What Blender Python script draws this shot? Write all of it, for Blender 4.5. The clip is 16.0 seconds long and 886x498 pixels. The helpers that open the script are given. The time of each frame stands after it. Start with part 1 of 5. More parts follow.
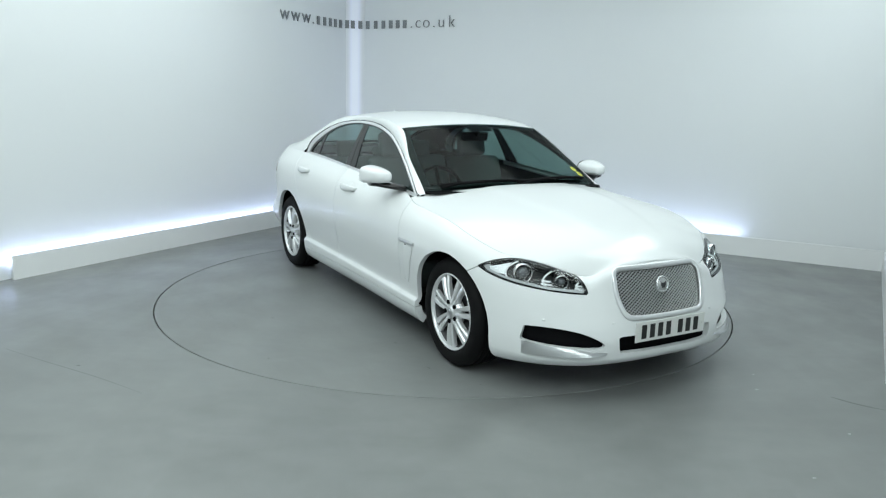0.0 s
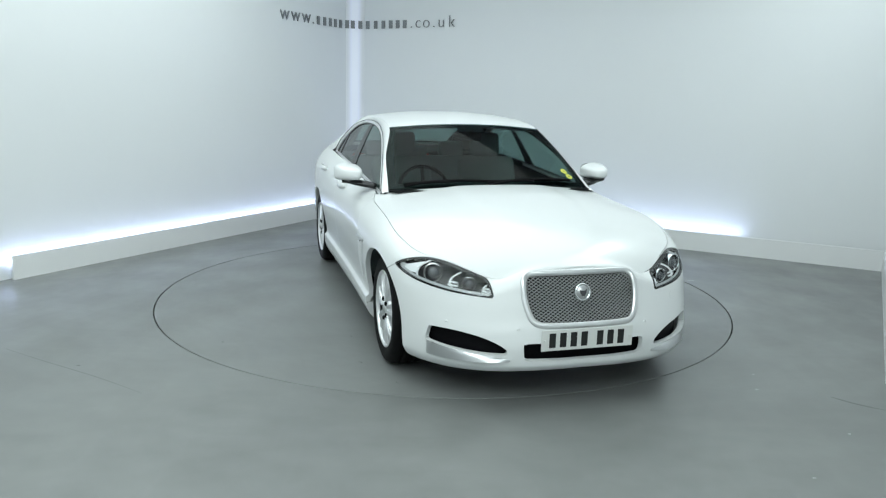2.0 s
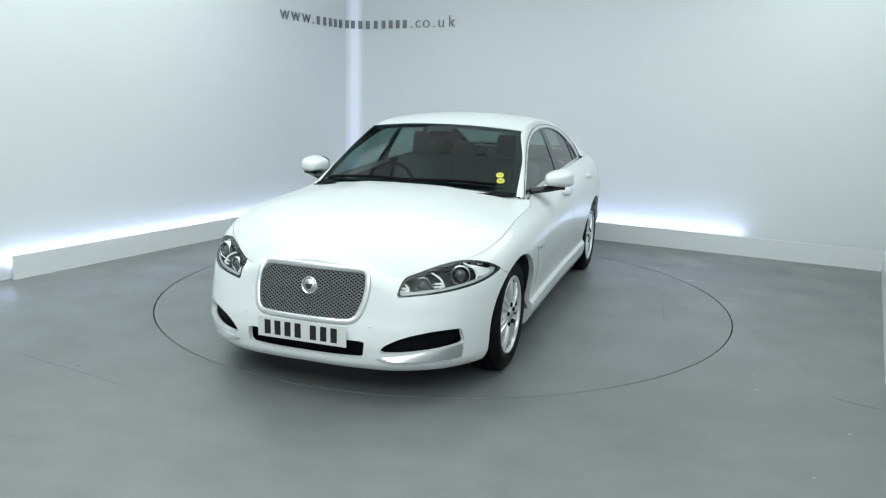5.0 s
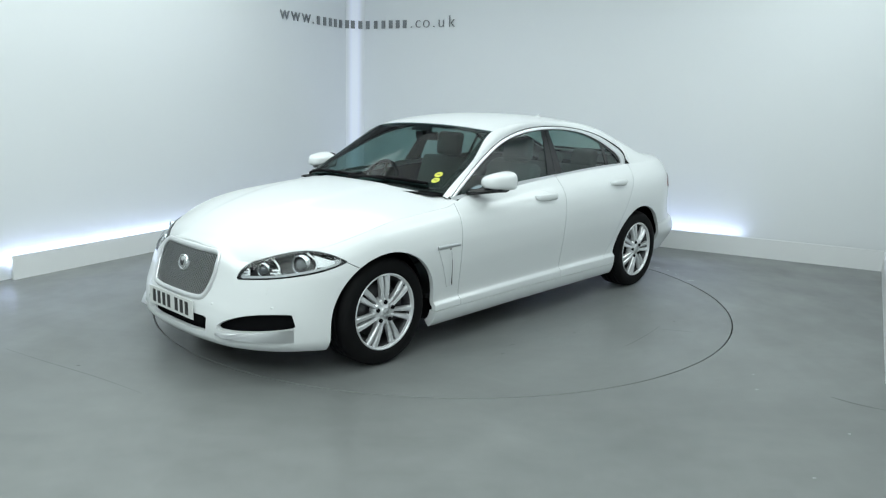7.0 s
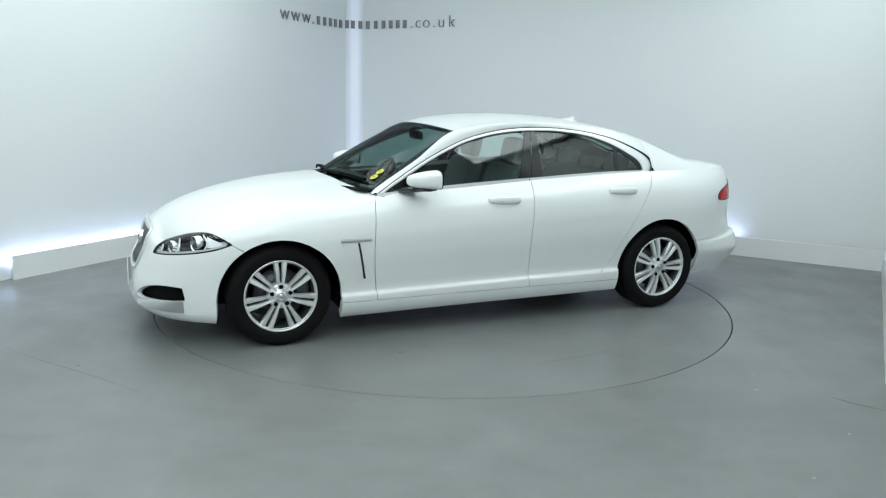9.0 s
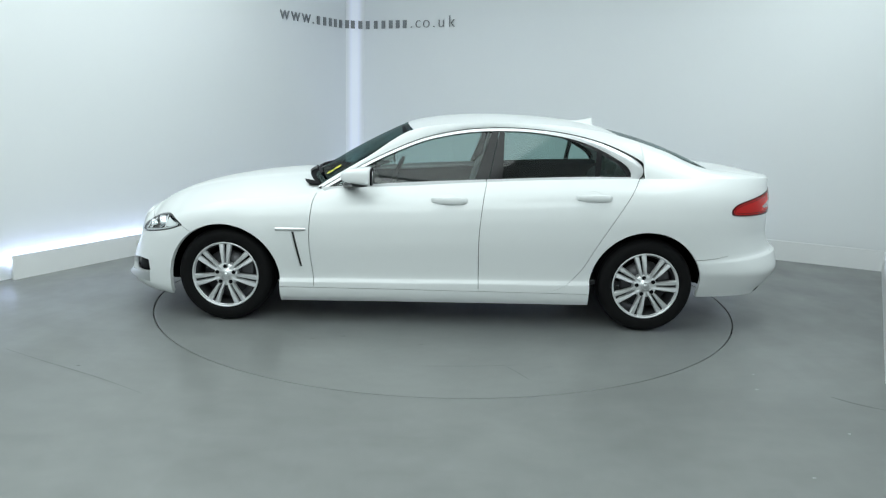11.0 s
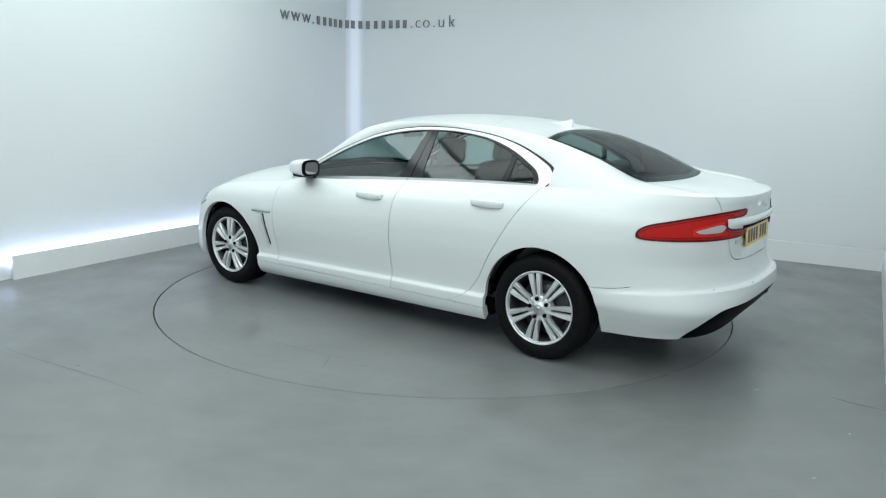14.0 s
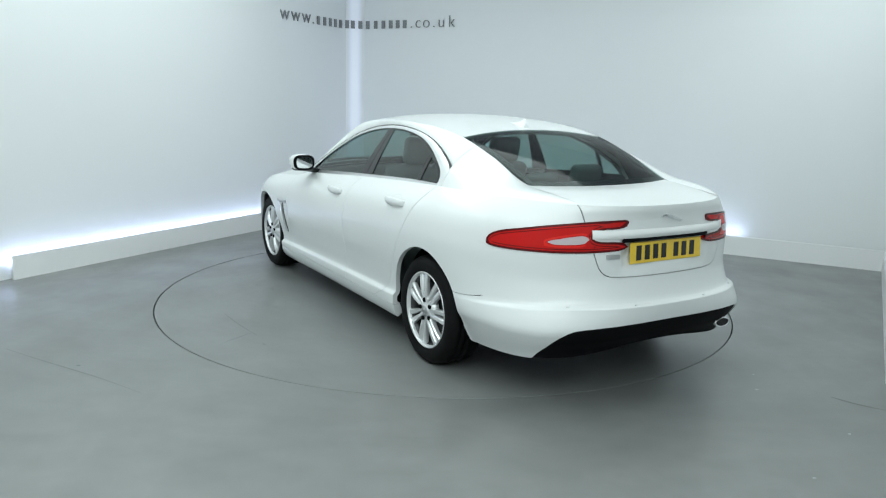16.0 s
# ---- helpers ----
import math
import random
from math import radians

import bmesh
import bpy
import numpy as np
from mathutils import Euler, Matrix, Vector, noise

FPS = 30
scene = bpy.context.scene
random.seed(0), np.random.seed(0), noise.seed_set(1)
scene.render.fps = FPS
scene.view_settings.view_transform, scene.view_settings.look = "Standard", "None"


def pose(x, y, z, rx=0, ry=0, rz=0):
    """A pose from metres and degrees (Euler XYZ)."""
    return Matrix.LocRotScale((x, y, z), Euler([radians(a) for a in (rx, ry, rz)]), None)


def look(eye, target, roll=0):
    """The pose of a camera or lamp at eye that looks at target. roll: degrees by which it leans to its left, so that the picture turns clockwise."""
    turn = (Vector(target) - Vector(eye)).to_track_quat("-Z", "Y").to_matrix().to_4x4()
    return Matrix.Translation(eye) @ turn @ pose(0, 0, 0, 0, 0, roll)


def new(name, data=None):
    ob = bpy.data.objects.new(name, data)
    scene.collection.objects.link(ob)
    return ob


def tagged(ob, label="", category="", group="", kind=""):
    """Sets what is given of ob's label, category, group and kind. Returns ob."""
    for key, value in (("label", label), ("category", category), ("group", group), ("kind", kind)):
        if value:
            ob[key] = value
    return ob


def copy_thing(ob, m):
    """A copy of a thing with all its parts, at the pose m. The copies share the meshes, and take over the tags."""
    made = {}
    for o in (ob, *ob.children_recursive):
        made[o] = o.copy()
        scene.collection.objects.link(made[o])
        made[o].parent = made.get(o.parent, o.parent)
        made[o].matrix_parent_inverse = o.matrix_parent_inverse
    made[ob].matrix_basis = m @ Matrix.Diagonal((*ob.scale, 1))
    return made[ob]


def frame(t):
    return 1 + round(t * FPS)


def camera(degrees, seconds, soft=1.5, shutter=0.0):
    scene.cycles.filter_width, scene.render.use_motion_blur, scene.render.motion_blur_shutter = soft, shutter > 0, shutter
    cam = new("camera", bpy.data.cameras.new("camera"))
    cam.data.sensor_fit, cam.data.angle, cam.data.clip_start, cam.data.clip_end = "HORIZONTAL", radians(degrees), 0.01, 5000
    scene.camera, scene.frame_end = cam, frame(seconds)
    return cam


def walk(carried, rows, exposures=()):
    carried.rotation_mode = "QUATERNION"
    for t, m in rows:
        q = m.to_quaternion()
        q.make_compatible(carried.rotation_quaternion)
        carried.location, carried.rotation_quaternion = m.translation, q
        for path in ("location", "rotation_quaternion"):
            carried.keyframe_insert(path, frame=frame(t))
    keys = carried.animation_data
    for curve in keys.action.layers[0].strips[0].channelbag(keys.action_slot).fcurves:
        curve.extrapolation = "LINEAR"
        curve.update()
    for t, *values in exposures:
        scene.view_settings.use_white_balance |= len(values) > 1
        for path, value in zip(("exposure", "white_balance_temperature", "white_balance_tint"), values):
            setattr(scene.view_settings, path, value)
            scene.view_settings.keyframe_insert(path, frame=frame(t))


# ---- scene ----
cam = camera(61.35, 16.0, soft=1.2)
EYE = Vector((0.0, -5.982, 1.572))
CAM_POSE = look(EYE, (-0.0129, -0.1024, 0.3779), 1.47)
walk(cam, [(0.0, CAM_POSE), (16.0, CAM_POSE)])

# ---- light ----
world = bpy.data.worlds.new("room_dark")
scene.world = world
world.use_nodes = True
world.node_tree.nodes["Background"].inputs[0].default_value = (0.75, 0.85, 1.0, 1)
world.node_tree.nodes["Background"].inputs[1].default_value = 0.01
scene.view_settings.exposure = 0.0

CORNER = Vector((-1.308, 4.139, 0))
LEFT_DIR = Vector((math.cos(radians(241.5)), math.sin(radians(241.5)), 0))
RIGHT_DIR = Vector((math.cos(radians(-27.6)), math.sin(radians(-27.6)), 0))
CEILING_Z = 3.7


def area_lamp(name, m, sx, sy, watts, color):
    data = bpy.data.lights.new(name, "AREA")
    data.shape, data.size, data.size_y, data.energy, data.color = "RECTANGLE", sx, sy, watts, color
    ob = new(name, data)
    ob.matrix_world = m
    return ob


# ---- materials ----
def material(name, color, rough=0.5, metal=0.0, coat=0.0, bump=0.0, scale=60.0, vary=0.0, vary_scale=4.0, emit=None, power=0.0, spec=0.5, coat_rough=0.05):
    m = bpy.data.materials.new(name)
    m.use_nodes = True
    nt = m.node_tree
    b = nt.nodes["Principled BSDF"]
    b.inputs["Base Color"].default_value = (*color, 1)
    b.inputs["Roughness"].default_value = rough
    b.inputs["Metallic"].default_value = metal
    b.inputs["Coat Weight"].default_value = coat
    b.inputs["Coat Roughness"].default_value = coat_rough
    b.inputs["Specular IOR Level"].default_value = spec
    if emit:
        b.inputs["Emission Color"].default_value = (*emit, 1)
        b.inputs["Emission Strength"].default_value = power
    tc = nt.nodes.new("ShaderNodeTexCoord")
    if vary:
        n1 = nt.nodes.new("ShaderNodeTexNoise")
        n1.inputs["Scale"].default_value, n1.inputs["Detail"].default_value = vary_scale, 6
        nt.links.new(tc.outputs["Object"], n1.inputs["Vector"])
        mix = nt.nodes.new("ShaderNodeMix")
        mix.data_type = "RGBA"
        mix.inputs[6].default_value = (*[c * (1 - vary) for c in color], 1)
        mix.inputs[7].default_value = (*[min(1, c * (1 + vary)) for c in color], 1)
        nt.links.new(n1.outputs["Fac"], mix.inputs[0])
        nt.links.new(mix.outputs[2], b.inputs["Base Color"])
        rr = nt.nodes.new("ShaderNodeMapRange")
        rr.inputs["To Min"].default_value, rr.inputs["To Max"].default_value = rough * 0.85, min(1, rough * 1.15)
        nt.links.new(n1.outputs["Fac"], rr.inputs["Value"])
        nt.links.new(rr.outputs[0], b.inputs["Roughness"])
    if bump:
        n2 = nt.nodes.new("ShaderNodeTexNoise")
        n2.inputs["Scale"].default_value, n2.inputs["Detail"].default_value = scale, 4
        nt.links.new(tc.outputs["Object"], n2.inputs["Vector"])
        bn = nt.nodes.new("ShaderNodeBump")
        bn.inputs["Strength"].default_value, bn.inputs["Distance"].default_value = bump, 0.002
        nt.links.new(n2.outputs["Fac"], bn.inputs["Height"])
        nt.links.new(bn.outputs[0], b.inputs["Normal"])
    return m


def glass(name, tint, base=0.075, rise=0.9):
    m = bpy.data.materials.new(name)
    m.use_nodes = True
    nt = m.node_tree
    nt.nodes.remove(nt.nodes["Principled BSDF"])
    tr, gl = nt.nodes.new("ShaderNodeBsdfTransparent"), nt.nodes.new("ShaderNodeBsdfGlossy")
    tr.inputs[0].default_value, gl.inputs[1].default_value = (*tint, 1), 0.02
    lw, mx = nt.nodes.new("ShaderNodeLayerWeight"), nt.nodes.new("ShaderNodeMixShader")
    lw.inputs[0].default_value = 0.5
    pw, ad = nt.nodes.new("ShaderNodeMath"), nt.nodes.new("ShaderNodeMath")
    pw.operation, pw.inputs[1].default_value = "POWER", 4.5
    ad.operation, ad.inputs[1].default_value, ad.inputs[2].default_value = "MULTIPLY_ADD", rise, base
    nt.links.new(lw.outputs["Facing"], pw.inputs[0])
    nt.links.new(pw.outputs[0], ad.inputs[0])
    nt.links.new(ad.outputs[0], mx.inputs[0])
    nt.links.new(tr.outputs[0], mx.inputs[1])
    nt.links.new(gl.outputs[0], mx.inputs[2])
    nt.links.new(mx.outputs[0], nt.nodes["Material Output"].inputs[0])
    return m


def diffuser_glow():
    """A white diffuser with bluish emission ramped across it: brightest along its middle line, none at its edges."""
    m = material("blue_diffuser", (0.76, 0.78, 0.8), 0.5, emit=(0.62, 0.68, 1.0), power=0.3)
    nt = m.node_tree
    b = nt.nodes["Principled BSDF"]
    tc, sx = nt.nodes.new("ShaderNodeTexCoord"), nt.nodes.new("ShaderNodeSeparateXYZ")
    rp = nt.nodes.new("ShaderNodeValToRGB")
    rp.color_ramp.interpolation = "EASE"
    rp.color_ramp.elements[0].color = (0, 0, 0, 1)
    rp.color_ramp.elements[1].position, rp.color_ramp.elements[1].color = 0.4, (1, 1, 1, 1)
    for pos, v in ((0.6, 1), (1.0, 0)):
        rp.color_ramp.elements.new(pos).color = (v, v, v, 1)
    ml = nt.nodes.new("ShaderNodeMath")
    ml.operation, ml.inputs[1].default_value = "MULTIPLY", 0.25
    nt.links.new(tc.outputs["Generated"], sx.inputs[0])
    nt.links.new(sx.outputs[0], rp.inputs[0])
    nt.links.new(rp.outputs[0], ml.inputs[0])
    nt.links.new(ml.outputs[0], b.inputs["Emission Strength"])
    return m


def painted_floor():
    """Grey floor paint with broad worn patches, small blotches, fine grit and long drag scratches."""
    m = material("grey_floor_paint", (0.174, 0.183, 0.18), 0.36, bump=0.12, scale=90)
    nt = m.node_tree
    b = nt.nodes["Principled BSDF"]
    tc = nt.nodes.new("ShaderNodeTexCoord")

    def tone(scale, detail, lo, hi, stretch=(1, 1, 1), turn=0.0, cut=(0.3, 0.7)):
        mp, n, r = nt.nodes.new("ShaderNodeMapping"), nt.nodes.new("ShaderNodeTexNoise"), nt.nodes.new("ShaderNodeMapRange")
        mp.inputs["Scale"].default_value, mp.inputs["Rotation"].default_value = stretch, (0, 0, turn)
        n.inputs["Scale"].default_value, n.inputs["Detail"].default_value = scale, detail
        r.inputs["From Min"].default_value, r.inputs["From Max"].default_value = cut
        r.inputs["To Min"].default_value, r.inputs["To Max"].default_value = lo, hi
        nt.links.new(tc.outputs["Object"], mp.inputs["Vector"])
        nt.links.new(mp.outputs[0], n.inputs["Vector"])
        nt.links.new(n.outputs["Fac"], r.inputs["Value"])
        return r.outputs[0]

    def times(a, c):
        k = nt.nodes.new("ShaderNodeMath")
        k.operation = "MULTIPLY"
        nt.links.new(a, k.inputs[0])
        nt.links.new(c, k.inputs[1])
        return k.outputs[0]

    broad, blot = tone(0.7, 3, 0.88, 1.12), tone(4.5, 5, 0.93, 1.07)
    grit = tone(240, 2, 0.94, 1.06)
    drag = tone(3.0, 3, 1.0, 0.96, (0.5, 9, 1), 0.6, (0.6, 0.75))
    drag2 = tone(2.0, 3, 1.0, 1.03, (8, 0.4, 1), 0.35, (0.6, 0.75))
    fac = times(times(times(broad, blot), grit), times(drag, drag2))
    hsv = nt.nodes.new("ShaderNodeHueSaturation")
    hsv.inputs["Color"].default_value = (0.174, 0.183, 0.18, 1)
    nt.links.new(fac, hsv.inputs["Value"])
    nt.links.new(hsv.outputs[0], b.inputs["Base Color"])
    nt.links.new(tone(2.2, 5, 0.28, 0.46), b.inputs["Roughness"])
    return m


M_WALL = material("white_wall_paint", (0.78, 0.8, 0.81), 0.45, bump=0.15, scale=220, vary=0.015, vary_scale=1.2)
M_PLINTH = material("white_gloss_board", (0.8, 0.81, 0.81), 0.35, vary=0.02)
M_CEIL = material("ceiling_paint", (0.75, 0.76, 0.77), 0.7, vary=0.02)
M_FLOOR = painted_floor()
# Near-black for gaps; also paints the shade in slots and openings.
M_SEAM = material("dark_gap_and_shade", (0.02, 0.02, 0.02), 0.9)
M_PAINT = material("white_car_paint", (0.755, 0.775, 0.78), 0.34, coat=0.6, coat_rough=0.12, vary=0.008, vary_scale=2)
M_BLACK = material("black_plastic", (0.005, 0.005, 0.006), 0.55, spec=0.05, bump=0.1, scale=300)
M_FELT = material("black_felt", (0.004, 0.004, 0.0045), 0.95, spec=0.0)
M_GLOSSBLACK = material("gloss_black", (0.008, 0.008, 0.009), 0.12)
M_RUBBER = material("tyre_rubber", (0.0065, 0.0065, 0.007), 0.6, spec=0.1, bump=0.3, scale=120, vary=0.2, vary_scale=12)
M_ALLOY = material("silver_alloy", (0.74, 0.75, 0.76), 0.3, metal=0.6, coat=0.4, vary=0.04, vary_scale=8)
M_CHROME = material("chrome", (0.82, 0.83, 0.84), 0.07, metal=1.0)
M_SATIN = material("satin_silver", (0.6, 0.61, 0.62), 0.3, metal=0.9)
M_DARKMETAL = material("dark_steel", (0.09, 0.09, 0.095), 0.45, metal=0.8, vary=0.15, vary_scale=20)
M_GLASS = glass("tinted_glass", (0.56, 0.69, 0.665))
# Windscreen tint deepened to put the cabin's shade into the glass.
M_SCREEN = glass("cabin_shade_screen", (0.28, 0.39, 0.375), 0.02, 0.2)
M_REAR = glass("rear_tinted_glass", (0.38, 0.5, 0.48), 0.05, 0.5)
M_LENS = glass("clear_lens", (0.93, 0.95, 0.96), 0.03, 0.4)


# ---- building helpers ----
def lerp(a, b, t):
    return a + (b - a) * t


def curve1(pts):
    """A smooth monotone curve y(x) through the given points, in order of x."""
    xs = np.array([p[0] for p in pts], float)
    ys = np.array([p[1] for p in pts], float)
    h, d = np.diff(xs), np.diff(ys) / np.diff(xs)
    m = np.zeros(len(xs))
    m[0], m[-1] = d[0], d[-1]
    for i in range(1, len(xs) - 1):
        if d[i - 1] * d[i] > 0:
            w1, w2 = 2 * h[i] + h[i - 1], h[i] + 2 * h[i - 1]
            m[i] = (w1 + w2) / (w1 / d[i - 1] + w2 / d[i])

    def at(x):
        x = min(max(x, xs[0]), xs[-1])
        i = min(max(int(np.searchsorted(xs, x)) - 1, 0), len(h) - 1)
        t = (x - xs[i]) / h[i]
        return float((1 + 2 * t) * (1 - t) ** 2 * ys[i] + t * (1 - t) ** 2 * h[i] * m[i] + t * t * (3 - 2 * t) * ys[i + 1] + t * t * (t - 1) * h[i] * m[i + 1])
    return at


def curve3(*pts):
    """A smooth curve through points in space, by chord length from 0 to 1."""
    pts = [Vector(p) for p in pts]
    if len(pts) == 2:
        return lambda t: pts[0].lerp(pts[1], t)
    ds = [0.0]
    for a, b in zip(pts, pts[1:]):
        ds.append(ds[-1] + (b - a).length ** 0.5 * 1.0)
    n = len(pts)
    tan = []
    for i in range(n):
        if 0 < i < n - 1:
            h0, h1 = ds[i] - ds[i - 1], ds[i + 1] - ds[i]
            tan.append(((pts[i] - pts[i - 1]) / h0 * h1 + (pts[i + 1] - pts[i]) / h1 * h0) / (h0 + h1))
        else:
            tan.append(None)
    tan[0] = (pts[1] - pts[0]) / (ds[1] - ds[0]) * 1.5 - tan[1] * 0.5
    tan[-1] = (pts[-1] - pts[-2]) / (ds[-1] - ds[-2]) * 1.5 - tan[-2] * 0.5

    def at(t):
        d = min(max(t, 0), 1) * ds[-1]
        i = 0
        while i < n - 2 and d > ds[i + 1]:
            i += 1
        h = ds[i + 1] - ds[i]
        s = (d - ds[i]) / h
        return (1 + 2 * s) * (1 - s) ** 2 * pts[i] + s * (1 - s) ** 2 * h * tan[i] + s * s * (3 - 2 * s) * pts[i + 1] + s * s * (s - 1) * h * tan[i + 1]
    return at


def coons(bottom, top, left, right):
    """A patch between four curves: bottom and top run along i, left and right along j."""
    c00, c10, c01, c11 = bottom(0), bottom(1), top(0), top(1)

    def at(i, j):
        a = bottom(i) * (1 - j) + top(i) * j
        b = left(j) * (1 - i) + right(j) * i
        c = (c00 * (1 - i) + c10 * i) * (1 - j) + (c01 * (1 - i) + c11 * i) * j
        return a + b - c
    return at


def sheet(fn, nu, nv, flange=0.0, flip=False, mirror=False, thick=0.0):
    """A grid of fn(i, j), i and j from 0 to 1; its rim is folded inwards by flange, or it is made into a plate that thick."""
    bm = bmesh.new()
    g = [[bm.verts.new(fn(i / nu, j / nv)) for j in range(nv + 1)] for i in range(nu + 1)]
    for i in range(nu):
        for j in range(nv):
            q = [g[i][j], g[i + 1][j], g[i + 1][j + 1], g[i][j + 1]]
            try:
                bm.faces.new(q if not flip else q[::-1])
            except ValueError:
                pass
    bmesh.ops.remove_doubles(bm, verts=bm.verts, dist=1e-5)
    bm.normal_update()
    for f in bm.faces:
        f.smooth = True
    depth = flange or thick
    if depth:
        rim = [e for e in bm.edges if e.is_boundary]
        normals = {v: v.normal.copy() for v in bm.verts}
        if thick:
            old = list(bm.faces)
            back = {v: bm.verts.new(v.co - normals[v] * thick) for v in list(normals)}
            for f in old:
                bm.faces.new([back[v] for v in reversed(f.verts)]).smooth = True
        else:
            back = {}
            for e in rim:
                for v in e.verts:
                    if v not in back:
                        back[v] = bm.verts.new(v.co - normals[v] * flange)
        for e in rim:
            f = e.link_faces[0]
            a, b = e.verts
            vs = list(f.verts)
            if vs[(vs.index(a) + 1) % len(vs)] == b:
                a, b = b, a
            try:
                bm.faces.new([a, b, back[b], back[a]])
            except ValueError:
                pass
            e.smooth = False
    if mirror:
        mirror_y(bm)
    return bm


def mirror_y(bm):
    for v in bm.verts:
        v.co.y = -v.co.y
    bmesh.ops.reverse_faces(bm, faces=bm.faces)
    return bm


def part(name, bm, mat, parent, label="", smooth=None):
    me = bpy.data.meshes.new(name)
    if smooth is not None:
        for f in bm.faces:
            f.smooth = smooth
    bm.to_mesh(me)
    bm.free()
    me.materials.append(mat)
    ob = new(name, me)
    ob.parent = parent
    if label:
        ob["label"] = label
    return ob


def box(bm, x0, x1, y0, y1, z0, z1, bevel=0.0, m=None):
    r = bmesh.ops.create_cube(bm, size=1.0)
    vs = r["verts"]
    for v in vs:
        v.co = Vector((lerp(x0, x1, v.co.x + 0.5), lerp(y0, y1, v.co.y + 0.5), lerp(z0, z1, v.co.z + 0.5)))
    if bevel:
        es = {e for v in vs for e in v.link_edges}
        r = bmesh.ops.bevel(bm, geom=list(es), offset=bevel, segments=3, profile=0.5, affect="EDGES")
        vs = list({v for f in r["faces"] for v in f.verts} | {v for v in vs if v.is_valid})
    if m:
        bmesh.ops.transform(bm, matrix=m, verts=vs)
    return bm


def lathe(profile, n=64, axis="y"):
    """Turns a profile of (radius, height) round an axis."""
    bm = bmesh.new()
    rings = []
    for r, h in profile:
        ring = []
        for k in range(n):
            a = 2 * math.pi * k / n
            c, s = r * math.cos(a), r * math.sin(a)
            ring.append(bm.verts.new((c, h, s) if axis == "y" else (c, s, h)))
        rings.append(ring)
    for a, b in zip(rings, rings[1:]):
        for k in range(n):
            f = bm.faces.new([a[k], a[(k + 1) % n], b[(k + 1) % n], b[k]])
            f.smooth = True
    bmesh.ops.recalc_face_normals(bm, faces=bm.faces)
    return bm


def sweep(path, n, section, close=False):
    """Carries a flat section (pairs: sideways, up) along path(t)."""
    bm = bmesh.new()
    rings = []
    for i in range(n + 1):
        t = i / n
        p = path(t)
        d = (path(min(1, t + 0.01)) - path(max(0, t - 0.01))).normalized()
        side = d.cross(Vector((0, 0, 1)))
        side = side.normalized() if side.length > 1e-4 else Vector((0, 1, 0))
        up = side.cross(d)
        rings.append([bm.verts.new(p + side * a + up * b) for a, b in section])
    k = len(section)
    for a, b in zip(rings, rings[1:]):
        for j in range(k):
            f = bm.faces.new([a[j], a[(j + 1) % k], b[(j + 1) % k], b[j]])
            f.smooth = True
    bm.faces.new(rings[0])
    bm.faces.new(rings[-1])
    bmesh.ops.recalc_face_normals(bm, faces=bm.faces)
    return bm


def tube(r, k=8):
    return [(r * math.cos(2 * math.pi * i / k), r * math.sin(2 * math.pi * i / k)) for i in range(k)]


# ---- room ----
def wall_slab(name, a, b, z0, z1, thickness, mat, label):
    """An upright slab whose seen face runs from a to b; its depth lies to the left of that way."""
    d = (b - a).normalized()
    out = Vector((-d.y, d.x, 0)) * thickness
    bm = bmesh.new()
    lo = [bm.verts.new(p + Vector((0, 0, z0))) for p in (a, b, b + out, a + out)]
    hi = [bm.verts.new(p + Vector((0, 0, z1))) for p in (a, b, b + out, a + out)]
    bm.faces.new(lo[::-1])
    bm.faces.new(hi)
    for k in range(4):
        bm.faces.new([lo[k], lo[(k + 1) % 4], hi[(k + 1) % 4], hi[k]])
    bmesh.ops.recalc_face_normals(bm, faces=bm.faces)
    return tagged(part(name, bm, mat, None), label, "wall", kind="structure")


GAP, GAP_R = 0.06, 0.16
E1, E2 = RIGHT_DIR, LEFT_DIR
N1 = Vector((-E1.y, E1.x, 0))          # away from the room behind the right-hand wall
N2 = Vector((E2.y, -E2.x, 0))          # away from the room behind the left-hand wall
if N1.dot(Vector((0, 1, 0))) < 0:
    N1 = -N1
if N2.dot(Vector((-1, 0, 0))) < 0:
    N2 = -N2


